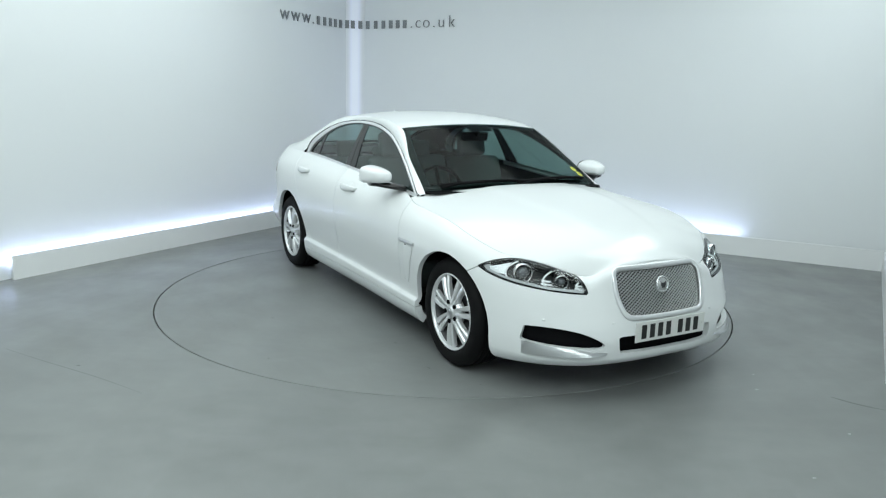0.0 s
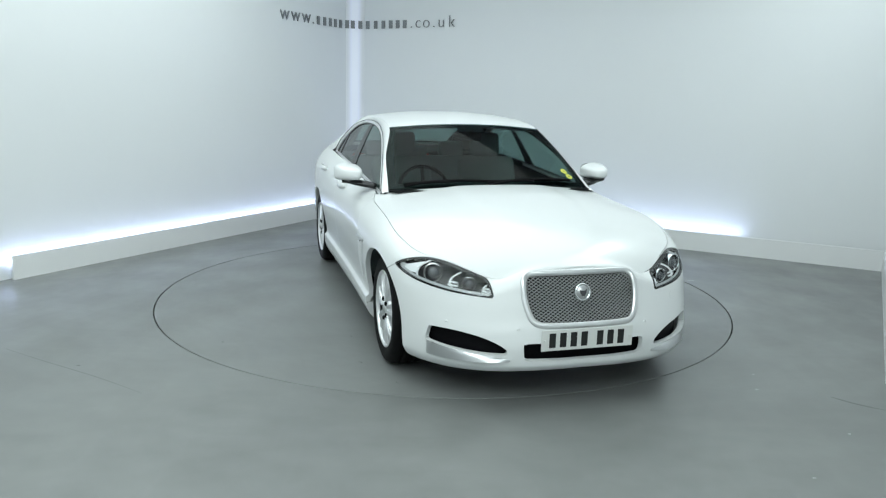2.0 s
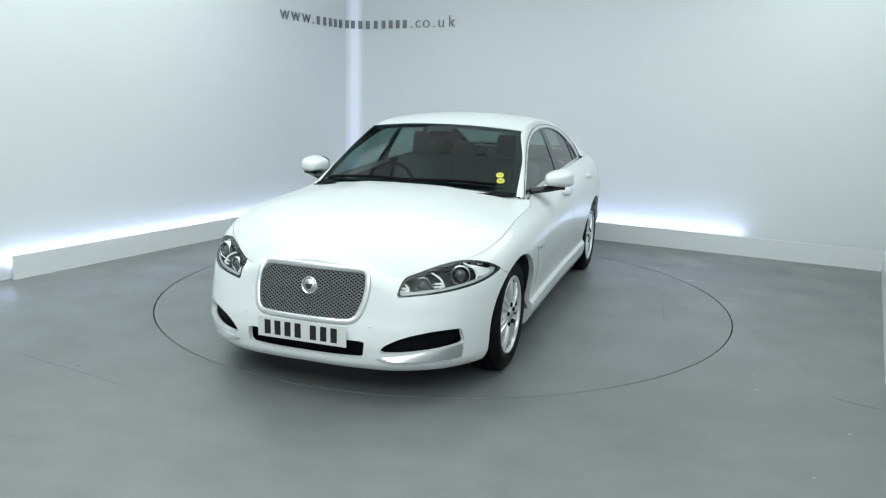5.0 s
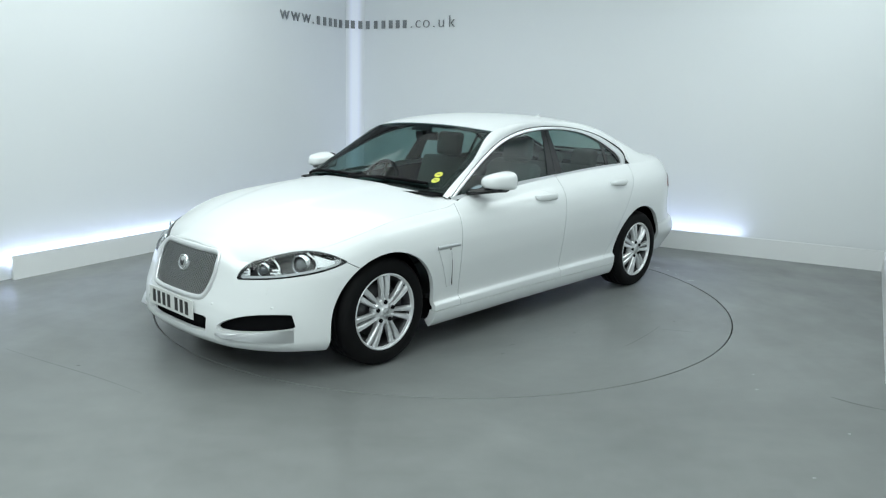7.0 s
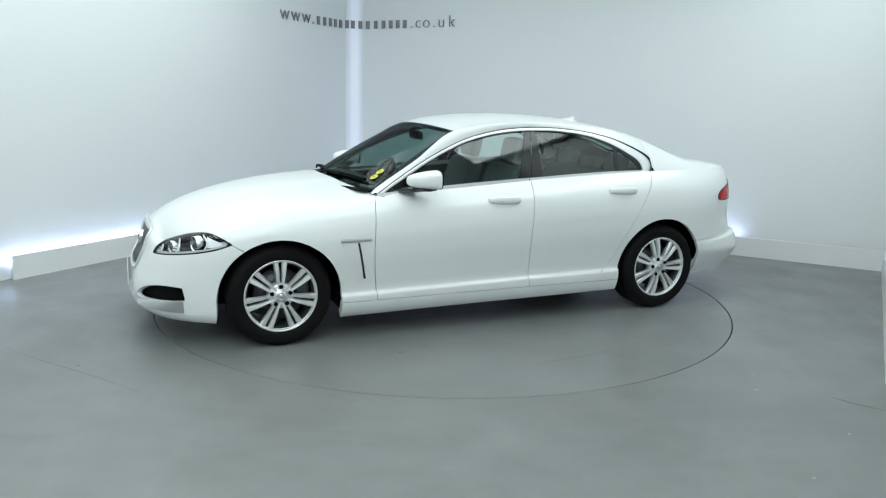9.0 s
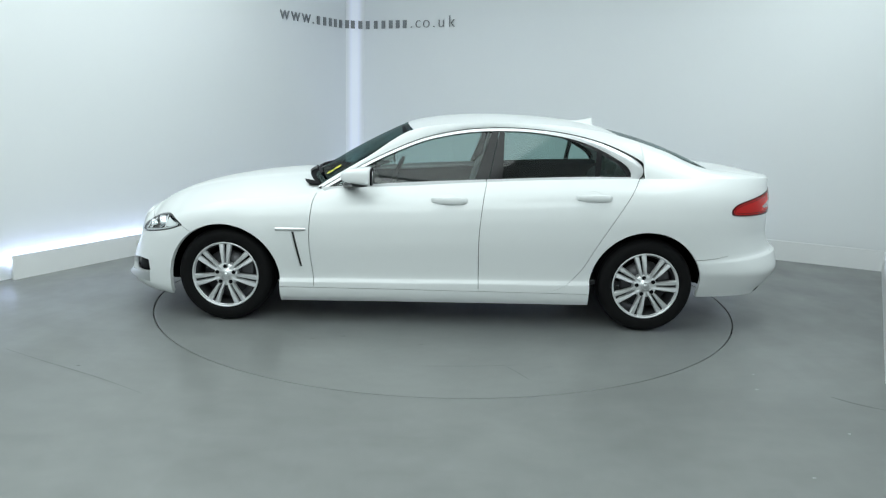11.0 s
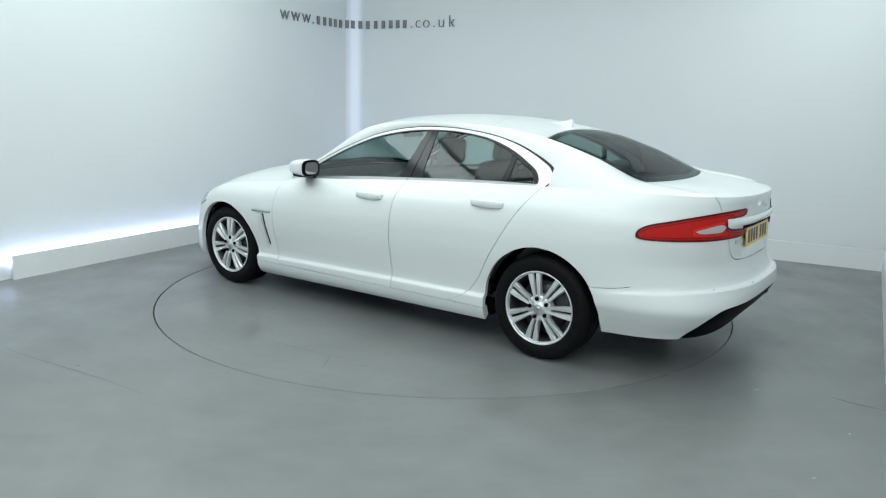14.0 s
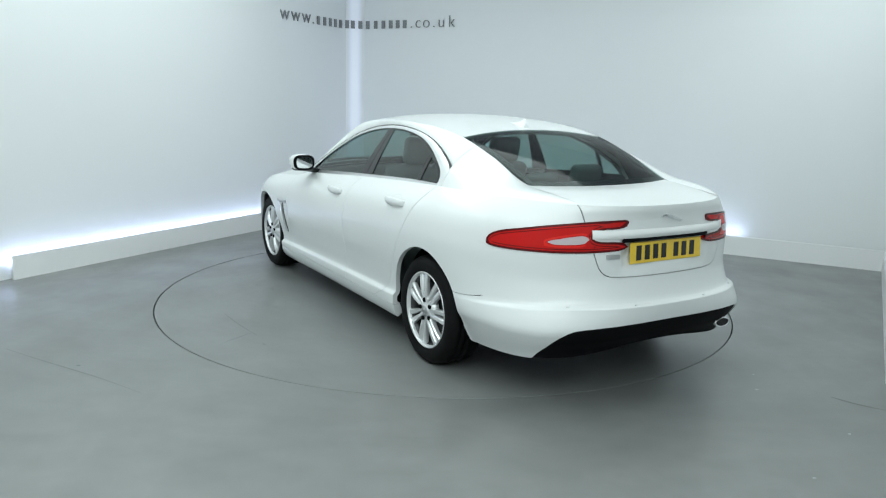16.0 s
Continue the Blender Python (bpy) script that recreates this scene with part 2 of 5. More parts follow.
def room():
    inner = CORNER + N1 * GAP_R + N2 * GAP
    far_r = CORNER + E1 * 6.33
    side_dir = Vector((-0.4885, -0.8726, 0))
    wall_slab("wall_right", inner, far_r + N1 * GAP_R + E1 * GAP, 0, CEILING_Z, 0.15, M_WALL, "tall smooth white painted studio wall")
    wall_slab("wall_left", inner + E2 * 12.2, inner, 0, CEILING_Z, 0.15, M_WALL, "tall smooth white painted studio wall beside the turntable")
    wall_slab("wall_return", far_r + E1 * GAP + N1 * GAP_R, far_r + E1 * GAP + side_dir * 3.6, 0, CEILING_Z, 0.15, M_WALL, "white painted side wall of the studio bay")
    a = far_r + E1 * GAP + side_dir * 3.6
    wall_slab("wall_jog", a + E1 * 0.15, a + E1 * 3.0, 0, CEILING_Z, 0.15, M_WALL, "plain white wall beside the camera")
    wall_slab("wall_side", a + E1 * 3.0, a + E1 * 3.0 + E2 * 8.6, 0, CEILING_Z, 0.15, M_WALL, "plain white wall behind the camera")
    wall_slab("wall_back", a + E1 * 3.0 + E2 * 8.5, inner + E2 * 12.2, 0, CEILING_Z, 0.15, M_WALL, "plain white wall behind the camera")
    # boards that hide the light strips
    wall_slab("baseboard_left", CORNER + E2 * 4.71, CORNER, 0, 0.2, 0.022, M_PLINTH, "low white board hiding a light strip")
    wall_slab("baseboard_right", CORNER, far_r, 0, 0.203, 0.022, M_PLINTH, "low white board hiding a light strip")
    wall_slab("baseboard_return", far_r, far_r + side_dir * 3.5, 0, 0.203, 0.022, M_PLINTH, "low white board along the side wall")


def strip_lamp(a, b, watts):
    mid, d = (a + b) / 2, (b - a)
    out = area_lamp("led_strip_light", Matrix.Identity(4), d.length, 0.03, watts, (0.55, 0.66, 1.0))
    out.data.spread = radians(138)
    z = Vector((0, 0, -1))
    x = d.normalized()
    y = z.cross(x)
    m = Matrix((x, y, z)).transposed().to_4x4()
    out.matrix_world = Matrix.Translation((mid.x, mid.y, 0.12)) @ m
    return out


room()
strip_lamp(CORNER + N2 * 0.036 + E2 * 0.2, CORNER + N2 * 0.036 + E2 * 4.85, 13)
strip_lamp(CORNER + N1 * 0.08 + E1 * 0.35, CORNER + N1 * 0.08 + E1 * 5.0, 11.5)
# Unseen lightboxes added: one overhead, two brightening the walls, one fill behind the camera.
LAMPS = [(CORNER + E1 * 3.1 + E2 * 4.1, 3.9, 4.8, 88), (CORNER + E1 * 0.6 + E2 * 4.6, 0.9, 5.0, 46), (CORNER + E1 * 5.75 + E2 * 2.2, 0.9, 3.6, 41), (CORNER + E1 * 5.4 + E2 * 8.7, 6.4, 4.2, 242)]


def added_lightbox(c, sx, sy, watts):
    """An unseen lightbox added to light the room; its long sides run along the studio's walls."""
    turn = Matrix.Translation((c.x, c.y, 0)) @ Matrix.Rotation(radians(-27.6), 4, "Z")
    area_lamp("added_ceiling_lamp", turn @ Matrix.Translation((0, 0, CEILING_Z - 0.075)), sx, sy, watts, (0.885, 1.0, 0.99))
    box_ = new("added_lightbox")
    tagged(box_, "wide flat white ceiling lightbox, unseen, added to light the studio", "ceiling light", group="studio lightboxes")
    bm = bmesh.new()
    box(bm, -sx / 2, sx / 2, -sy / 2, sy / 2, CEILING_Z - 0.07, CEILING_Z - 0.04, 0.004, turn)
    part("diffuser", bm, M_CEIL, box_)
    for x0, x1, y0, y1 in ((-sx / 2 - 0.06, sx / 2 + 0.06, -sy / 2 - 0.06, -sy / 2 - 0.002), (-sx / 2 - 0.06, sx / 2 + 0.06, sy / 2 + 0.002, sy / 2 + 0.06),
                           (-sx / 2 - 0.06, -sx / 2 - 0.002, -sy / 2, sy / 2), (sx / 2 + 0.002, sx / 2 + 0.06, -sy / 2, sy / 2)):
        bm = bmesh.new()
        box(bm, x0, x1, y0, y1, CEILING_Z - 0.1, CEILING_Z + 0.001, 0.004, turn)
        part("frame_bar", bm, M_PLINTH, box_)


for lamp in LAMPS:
    added_lightbox(*lamp)

RING = 2.242


def floor_and_table():
    bm = bmesh.new()
    n = 160
    inner = [bm.verts.new((RING * math.cos(2 * math.pi * k / n), RING * math.sin(2 * math.pi * k / n), 0)) for k in range(n)]
    low = [bm.verts.new((v.co.x, v.co.y, -0.05)) for v in inner]
    outer = []
    for k in range(n):
        a = 2 * math.pi * k / n
        s = 14 / max(abs(math.cos(a)), abs(math.sin(a)))
        outer.append(bm.verts.new((s * math.cos(a), s * math.sin(a), 0)))
    for k in range(n):
        k2 = (k + 1) % n
        bm.faces.new([inner[k], outer[k], outer[k2], inner[k2]])
        bm.faces.new([low[k], inner[k], inner[k2], low[k2]])
    bmesh.ops.recalc_face_normals(bm, faces=bm.faces)
    ob = part("floor", bm, M_FLOOR, None)
    tagged(ob, "smooth grey painted concrete floor", "floor", kind="structure")
    bm = bmesh.new()
    bmesh.ops.create_circle(bm, cap_ends=True, segments=n, radius=RING + 0.02, matrix=Matrix.Translation((0, 0, -0.049)))
    tagged(part("floor_pit", bm, M_SEAM, None), "dark gap below the edge of the turntable", "floor", kind="structure")
    bm = lathe([(RING - 0.009, -0.045), (RING - 0.009, -0.002), (RING - 0.012, 0.0), (0.0001, 0.0)], n, "z")
    for f in bm.faces:
        f.smooth = False
    table = new("turntable")
    tagged(table, "round grey painted turntable flush with the floor", "turntable")
    part("disc", bm, M_FLOOR, table)
    bm = bmesh.new()
    bmesh.ops.create_circle(bm, cap_ends=True, segments=4, radius=14, matrix=Matrix.Translation((0, 0, CEILING_Z)))
    bmesh.ops.reverse_faces(bm, faces=bm.faces)
    bmesh.ops.rotate(bm, verts=bm.verts, cent=(0, 0, 0), matrix=Matrix.Rotation(radians(45), 3, "Z"))
    tagged(part("ceiling", bm, M_CEIL, None), "plain white painted ceiling", "ceiling", kind="structure")
    return table


turntable = floor_and_table()

# ---- car ----
Z0 = 0.15
NOSE_X, TAIL_X, BLUNT = 1.25, -1.45, 2.75
edge_z = curve1([(0, 0.705), (0.15, 0.692), (0.28, 0.646), (0.45, 0.692), (0.56, 0.724), (0.65, 0.748), (0.76, 0.8), (1.0, 0.9), (1.174, 0.936), (1.374, 0.967), (1.605, 1.012), (1.867, 1.048), (2.0, 1.06), (2.3, 1.068), (2.6, 1.06), (3.0, 1.055)])
section = curve1([(0, 0.905), (0.04, 0.942), (0.1, 0.966), (0.133, 0.972), (0.186, 0.975), (0.194, 0.974), (0.222, 0.9535), (0.232, 0.9525), (0.34, 0.966), (0.55, 0.995), (0.68, 1.0), (0.78, 0.99), (0.86, 0.967), (0.93, 0.92), (1, 0.845)])
tail_section = curve1([(0, 0.935), (0.1, 0.95), (0.3, 0.975), (0.45, 0.987), (0.55, 0.996), (0.68, 1.0), (0.78, 0.99), (0.86, 0.967), (0.93, 0.92), (1, 0.845)])
nose_section = curve1([(0, 0.93), (0.05, 0.965), (0.15, 0.985), (0.4, 0.992), (0.7, 1.0), (0.82, 0.99), (0.9, 0.962), (0.96, 0.912), (1, 0.845)])
nose = curve1([(0, 2.2), (0.06, 2.285), (0.15, 2.325), (0.28, 2.33), (0.45, 2.312), (0.6, 2.28), (0.8, 2.24), (0.93, 2.215), (1, 2.18)])
tail = curve1([(0, 2.40), (0.16, 2.44), (0.24, 2.495), (0.33, 2.538), (0.41, 2.544), (0.436, 2.544), (0.45, 2.509), (0.5, 2.49), (0.6, 2.475), (0.8, 2.475), (0.93, 2.472), (0.98, 2.48), (1, 2.475)])
width = curve1([(-1.45, 0.928), (-0.9, 0.934), (-0.2, 0.934), (0.2, 0.936), (0.8, 0.948), (1.25, 0.956)])
rear_blunt = curve1([(0, 4.2), (0.3, 3.6), (0.45, 2.9), (0.6, 2.7), (1, 2.7)])


cap = curve1([(0, 1.0), (0.5, 1.0), (0.75, 0.962), (1.0, 0.955), (1.12, 0.957), (1.22, 1.0), (3, 1.0)])


def hull(u, s):
    """The car's lower body, left half. u: 0 nose, 1 to 2 along the side, 3 tail; s: 0 sill to 1 top edge."""
    s = s * cap(u)
    z = Z0 + s * (edge_z(u) - Z0)
    if u <= 1:
        k = min(1, max(0, (1 - u) / 0.15))
        a, b = nose(s) - NOSE_X, width(NOSE_X) * (nose_section(s) * k + section(s) * (1 - k))
        c, d = max(math.cos(u * math.pi / 2), 0), math.sin(u * math.pi / 2)
        return Vector((NOSE_X + a * c ** (2 / BLUNT), b * d ** (2 / BLUNT), z))
    if u <= 2:
        x = lerp(NOSE_X, TAIL_X, u - 1)
        return Vector((x, width(x) * section(s), z))
    n = rear_blunt(s)
    f = (u - 2) * math.pi / 2
    k = min(1, (u - 2) * 8)
    drop = 0.055 * (1 - min(1, max(0, (u - 2.15) / 0.6))) ** 1.5
    a, b = tail(s + drop * (s < 0.6) * (1 if s < 0.5 else (0.6 - s) * 10)) + TAIL_X, width(TAIL_X) * (tail_section(s) * k + section(s) * (1 - k))
    b *= 1 - 0.13 * max(0, (0.3 - s) / 0.3) * min(1, max(0, (u - 2.0) * 10))
    b *= 1 + 0.011 * min(1, max(0, (0.452 - drop - s) / 0.016)) * min(1, max(0, (u - 2.1) * 3))
    return Vector((TAIL_X - a * math.sin(f) ** (2 / n), b * max(math.cos(f), 0) ** (2 / n), z))


def u_of_x(x, s=0.5):
    if x > NOSE_X:
        c = min(1, (x - NOSE_X) / (nose(s) - NOSE_X)) ** (BLUNT / 2)
        return math.acos(c) / (math.pi / 2)
    if x >= TAIL_X:
        return 1 + (NOSE_X - x) / (NOSE_X - TAIL_X)
    n = rear_blunt(s)
    return 2 + math.asin(min(1, (TAIL_X - x) / (tail(s) + TAIL_X)) ** (n / 2)) / (math.pi / 2)


def u_of_y(y, s, rear=False):
    if rear:
        return 2 + math.acos(min(1, y / (width(TAIL_X) * tail_section(s))) ** (rear_blunt(s) / 2)) / (math.pi / 2)
    return math.asin(min(1, y / (width(NOSE_X) * nose_section(s))) ** (BLUNT / 2)) / (math.pi / 2)


def u_of_x_edge(x):
    """Where along the top edge of the lower body x lies."""
    lo, hi = 0.0, 3.0
    for _ in range(40):
        mid = (lo + hi) / 2
        if hull(mid, 1).x > x:
            lo = mid
        else:
            hi = mid
    return (lo + hi) / 2


def u_of_y_edge(y):
    """Where along the top edge at the tail the half width is y."""
    lo, hi = 2.2, 3.0
    for _ in range(40):
        mid = (lo + hi) / 2
        if hull(mid, 1).y > y:
            lo = mid
        else:
            hi = mid
    return (lo + hi) / 2


def smooth_loop(pts, rounds=2):
    for _ in range(rounds):
        out = []
        for a, b in zip(pts, pts[1:] + pts[:1]):
            out += [(a[0] * 0.75 + b[0] * 0.25, a[1] * 0.75 + b[1] * 0.25), (a[0] * 0.25 + b[0] * 0.75, a[1] * 0.25 + b[1] * 0.75)]
        pts = out
    return pts


def loop_distance(pts, kx=1.0):
    """The signed distance from a closed outline: below 0 inside."""
    a = np.array(pts) * (kx, 1)
    b = np.roll(a, -1, 0)

    def at(x, y):
        p = np.array((x * kx, y))
        ab, ap = b - a, p - a
        t = np.clip((ap * ab).sum(1) / (ab * ab).sum(1), 0, 1)
        d = np.sqrt((((ap - ab * t[:, None])) ** 2).sum(1).min())
        inside = ((a[:, 1] > p[1]) != (b[:, 1] > p[1])) & (p[0] < (b[:, 0] - a[:, 0]) * (p[1] - a[:, 1]) / (b[:, 1] - a[:, 1] + 1e-12) + a[:, 0])
        return -d if inside.sum() % 2 else d
    return at


def knife(bm, fn):
    """Cuts the mesh where fn(u, co) is 0 and keeps what lies above."""
    lu = bm.verts.layers.float["u"]
    val = {v: fn(v[lu], v.co) for v in bm.verts}
    fresh = []
    for e in list(bm.edges):
        a, b = e.verts
        da, db = val[a], val[b]
        if da * db < 0:
            t = da / (da - db)
            ua, ub = a[lu], b[lu]
            _, v = bmesh.utils.edge_split(e, a, t)
            v[lu] = lerp(ua, ub, t)
            val[v] = 0.0
            fresh.append(v)
    bmesh.ops.connect_verts(bm, verts=fresh)
    gone = []
    for f in bm.faces:
        m = max((val[v] for v in f.verts), key=abs)
        if m < 0:
            gone.append(f)
    bmesh.ops.delete(bm, geom=gone, context="FACES")
    return bm


HULL_U = sorted({round(x, 5) for x in [i / 70 for i in range(71)] + [1 + i / 130 for i in range(131)] + [2 + i / 70 for i in range(71)]})
HULL_S = sorted([i / 44 for i in range(45)] + [0.1, 0.106, 0.119, 0.125, 0.1295, 0.133, 0.142, 0.148, 0.17, 0.18, 0.186, 0.19, 0.194, 0.199, 0.21, 0.217, 0.222, 0.232, 0.24, 0.39, 0.396, 0.402, 0.414, 0.42, 0.425, 0.43, 0.435, 0.438, 0.444, 0.449, 0.453, 0.462])
HULL_POINTS = [[hull(u, s) for s in HULL_S] for u in HULL_U]


def hull_mesh(u0, u1):
    bm = bmesh.new()
    lu = bm.verts.layers.float.new("u")
    rows = []
    for u, pts in zip(HULL_U, HULL_POINTS):
        if u0 - 0.02 <= u <= u1 + 0.02:
            row = []
            for p in pts:
                v = bm.verts.new(p)
                v[lu] = u
                row.append(v)
            rows.append(row)
    for a, b in zip(rows, rows[1:]):
        for j in range(len(a) - 1):
            bm.faces.new([a[j], b[j], b[j + 1], a[j + 1]]).smooth = True
    return bm


def finish(bm, flange=0.012, offset=0.0, inside=False):
    """Folds the rim of a cut panel inwards."""
    bmesh.ops.remove_doubles(bm, verts=bm.verts, dist=0.0004)
    bm.normal_update()
    c = sum((f.calc_area() * f.normal.dot(Vector((f.calc_center_median().x * 0.25, f.calc_center_median().y, 0))) for f in bm.faces))
    if c < 0:
        bmesh.ops.reverse_faces(bm, faces=bm.faces)
        bm.normal_update()
    if offset:
        nrm = {v: v.normal.copy() for v in bm.verts}
        for v in bm.verts:
            v.co += nrm[v] * offset
    for f in bm.faces:
        f.smooth = True
    rim = [e for e in bm.edges if e.is_boundary and max(abs(e.verts[0].co.y), abs(e.verts[1].co.y)) > 0.0005]
    back = {}
    for e in rim:
        for v in e.verts:
            if v not in back:
                back[v] = bm.verts.new(v.co - v.normal * flange)
    for e in rim:
        a, b = e.verts
        vs = list(e.link_faces[0].verts)
        if vs[(vs.index(a) + 1) % len(vs)] == b:
            a, b = b, a
        bm.faces.new([a, b, back[b], back[a]])
        e.smooth = False
    return bm


def both(bm):
    """Adds the mirrored half to a half mesh that ends on the middle plane."""
    geom = bmesh.ops.duplicate(bm, geom=list(bm.verts) + list(bm.edges) + list(bm.faces))["geom"]
    vs = [g for g in geom if isinstance(g, bmesh.types.BMVert)]
    fs = [g for g in geom if isinstance(g, bmesh.types.BMFace)]
    for v in vs:
        v.co.y = -v.co.y
    bmesh.ops.reverse_faces(bm, faces=fs)
    bmesh.ops.remove_doubles(bm, verts=[v for v in bm.verts if abs(v.co.y) < 0.001], dist=0.0015)
    return bm


def loose(name, bm, mat, parent):
    """Links each separate piece of a mesh as a part of its own."""
    bm.faces.ensure_lookup_table()
    bm.faces.index_update()
    left = set(bm.faces)
    while left:
        todo, piece = [next(iter(left))], set()
        while todo:
            f = todo.pop()
            if f in left:
                left.discard(f)
                piece.add(f)
                todo += [g for e in f.edges for g in e.link_faces if g in left]
        if len(piece) < 4:
            continue
        one = bm.copy()
        one.faces.ensure_lookup_table()
        keep = {f.index for f in piece}
        bmesh.ops.delete(one, geom=[f for f in one.faces if f.index not in keep], context="FACES")
        part(name, one, mat, parent)
    bm.free()


def mirrored(bm):
    return mirror_y(bm.copy())


# outlines on the body: (u, z) where it wraps round a corner, (y, z) across the middle
HEADLIGHT = smooth_loop([(0.247, 0.563), (0.262, 0.605), (0.305, 0.645), (0.44, 0.69), (0.56, 0.722), (0.64, 0.728), (0.70, 0.71), (0.752, 0.672), (0.752, 0.668), (0.697, 0.639), (0.62, 0.615), (0.5, 0.592), (0.35, 0.57), (0.25, 0.56)])
TAIL_LAMP = smooth_loop([(2.292, 0.845), (2.298, 0.88), (2.345, 0.912), (2.43, 0.932), (2.54, 0.957), (2.70, 0.98), (2.85, 0.989), (2.862, 0.988), (2.862, 0.942), (2.73, 0.937), (2.73, 0.877), (2.872, 0.877), (2.872, 0.832), (2.76, 0.823), (2.63, 0.818), (2.46, 0.818), (2.35, 0.82), (2.3, 0.828)])
TAIL_CLEAR = smooth_loop([(2.53, 0.868), (2.60, 0.893), (2.712, 0.914), (2.72, 0.868), (2.60, 0.86)], 1)
FOG = smooth_loop([(0.545, 0.386), (0.565, 0.322), (0.562, 0.318), (0.47, 0.306), (0.36, 0.297), (0.235, 0.29), (0.215, 0.295), (0.235, 0.326), (0.30, 0.364), (0.39, 0.386), (0.47, 0.392), (0.54, 0.39)])
GRILLE = smooth_loop([(-0.2, 0.688), (0.2, 0.688), (0.315, 0.682), (0.325, 0.59), (0.315, 0.52), (0.285, 0.44), (0.2, 0.43), (-0.2, 0.43), (-0.285, 0.44), (-0.315, 0.52), (-0.325, 0.59), (-0.315, 0.682)], 3)
INTAKE = smooth_loop([(-0.345, 0.335), (-0.335, 0.348), (0.335, 0.348), (0.345, 0.335), (0.338, 0.265), (0.325, 0.252), (-0.325, 0.252), (-0.338, 0.265)], 1)
BOOT = smooth_loop([(-0.56, 1.3), (0.56, 1.3), (0.51, 1.0), (0.47, 0.84), (0.42, 0.70), (0.30, 0.688), (-0.30, 0.688), (-0.42, 0.70), (-0.47, 0.84), (-0.51, 1.0)])
DIFFUSER = smooth_loop([(-0.5, 0.458), (0.5, 0.458), (0.66, 0.43), (0.71, 0.25), (0.71, 0.1), (-0.71, 0.1), (-0.71, 0.25), (-0.66, 0.43)])
d_head, d_tail, d_clear, d_fog = loop_distance(HEADLIGHT, 1.15), loop_distance(TAIL_LAMP, 1.3), loop_distance(TAIL_CLEAR, 1.3), loop_distance(FOG, 1.15)
d_grille, d_intake, d_boot, d_diff = loop_distance(GRILLE), loop_distance(INTAKE), loop_distance(BOOT), loop_distance(DIFFUSER)

WHEEL_F, WHEEL_R, ARCH_Z, ARCH_R = 1.4545, -1.4545, 0.322, 0.386
GAP_W = 0.0022


def d_arch(co, xw):
    dx, dz = abs(co.x - xw - 0.004), co.z - (ARCH_Z if xw < 0 else 0.308)
    return (math.hypot(dx, dz) if dz > 0 else dx) - ARCH_R


cut_front = curve1([(0.15, 0.826), (0.3, 0.837), (0.6, 0.862), (0.85, 0.845), (1.0, 0.775)])
cut_mid = curve1([(0.15, -0.292), (0.27, -0.3), (0.6, -0.293), (0.9, -0.317), (1.1, -0.367)])
cut_rear = curve1([(0.24, -0.71), (0.27, -0.79), (0.32, -0.9), (0.43, -1.005), (0.59, -1.092), (0.84, -1.244), (1.05, -1.38), (1.15, -1.43)])
SILL_TOP = 0.262


def seam_head(u):
    """The joint between front bumper and wing, through the headlamp."""
    if u < 0.27:
        return 9.0
    return lerp(0.6, 0.669, (u - 0.27) / 0.475) if u < 0.745 else (0.669 - (u - 0.745) * 0.7 if u < 0.86 else -1.0)


seam_tail_curve = curve1([(2.0, 0.515), (2.12, 0.522), (2.26, 0.55), (2.36, 0.62), (2.46, 0.75), (2.5, 0.83), (3.0, 0.84)])
front_floor = curve1([(0, 0.196), (0.4, 0.178), (0.7, 0.165), (1.0, 0.15)])
rear_floor = curve1([(2.0, 0.235), (2.2, 0.245), (2.6, 0.262), (3.0, 0.28)])


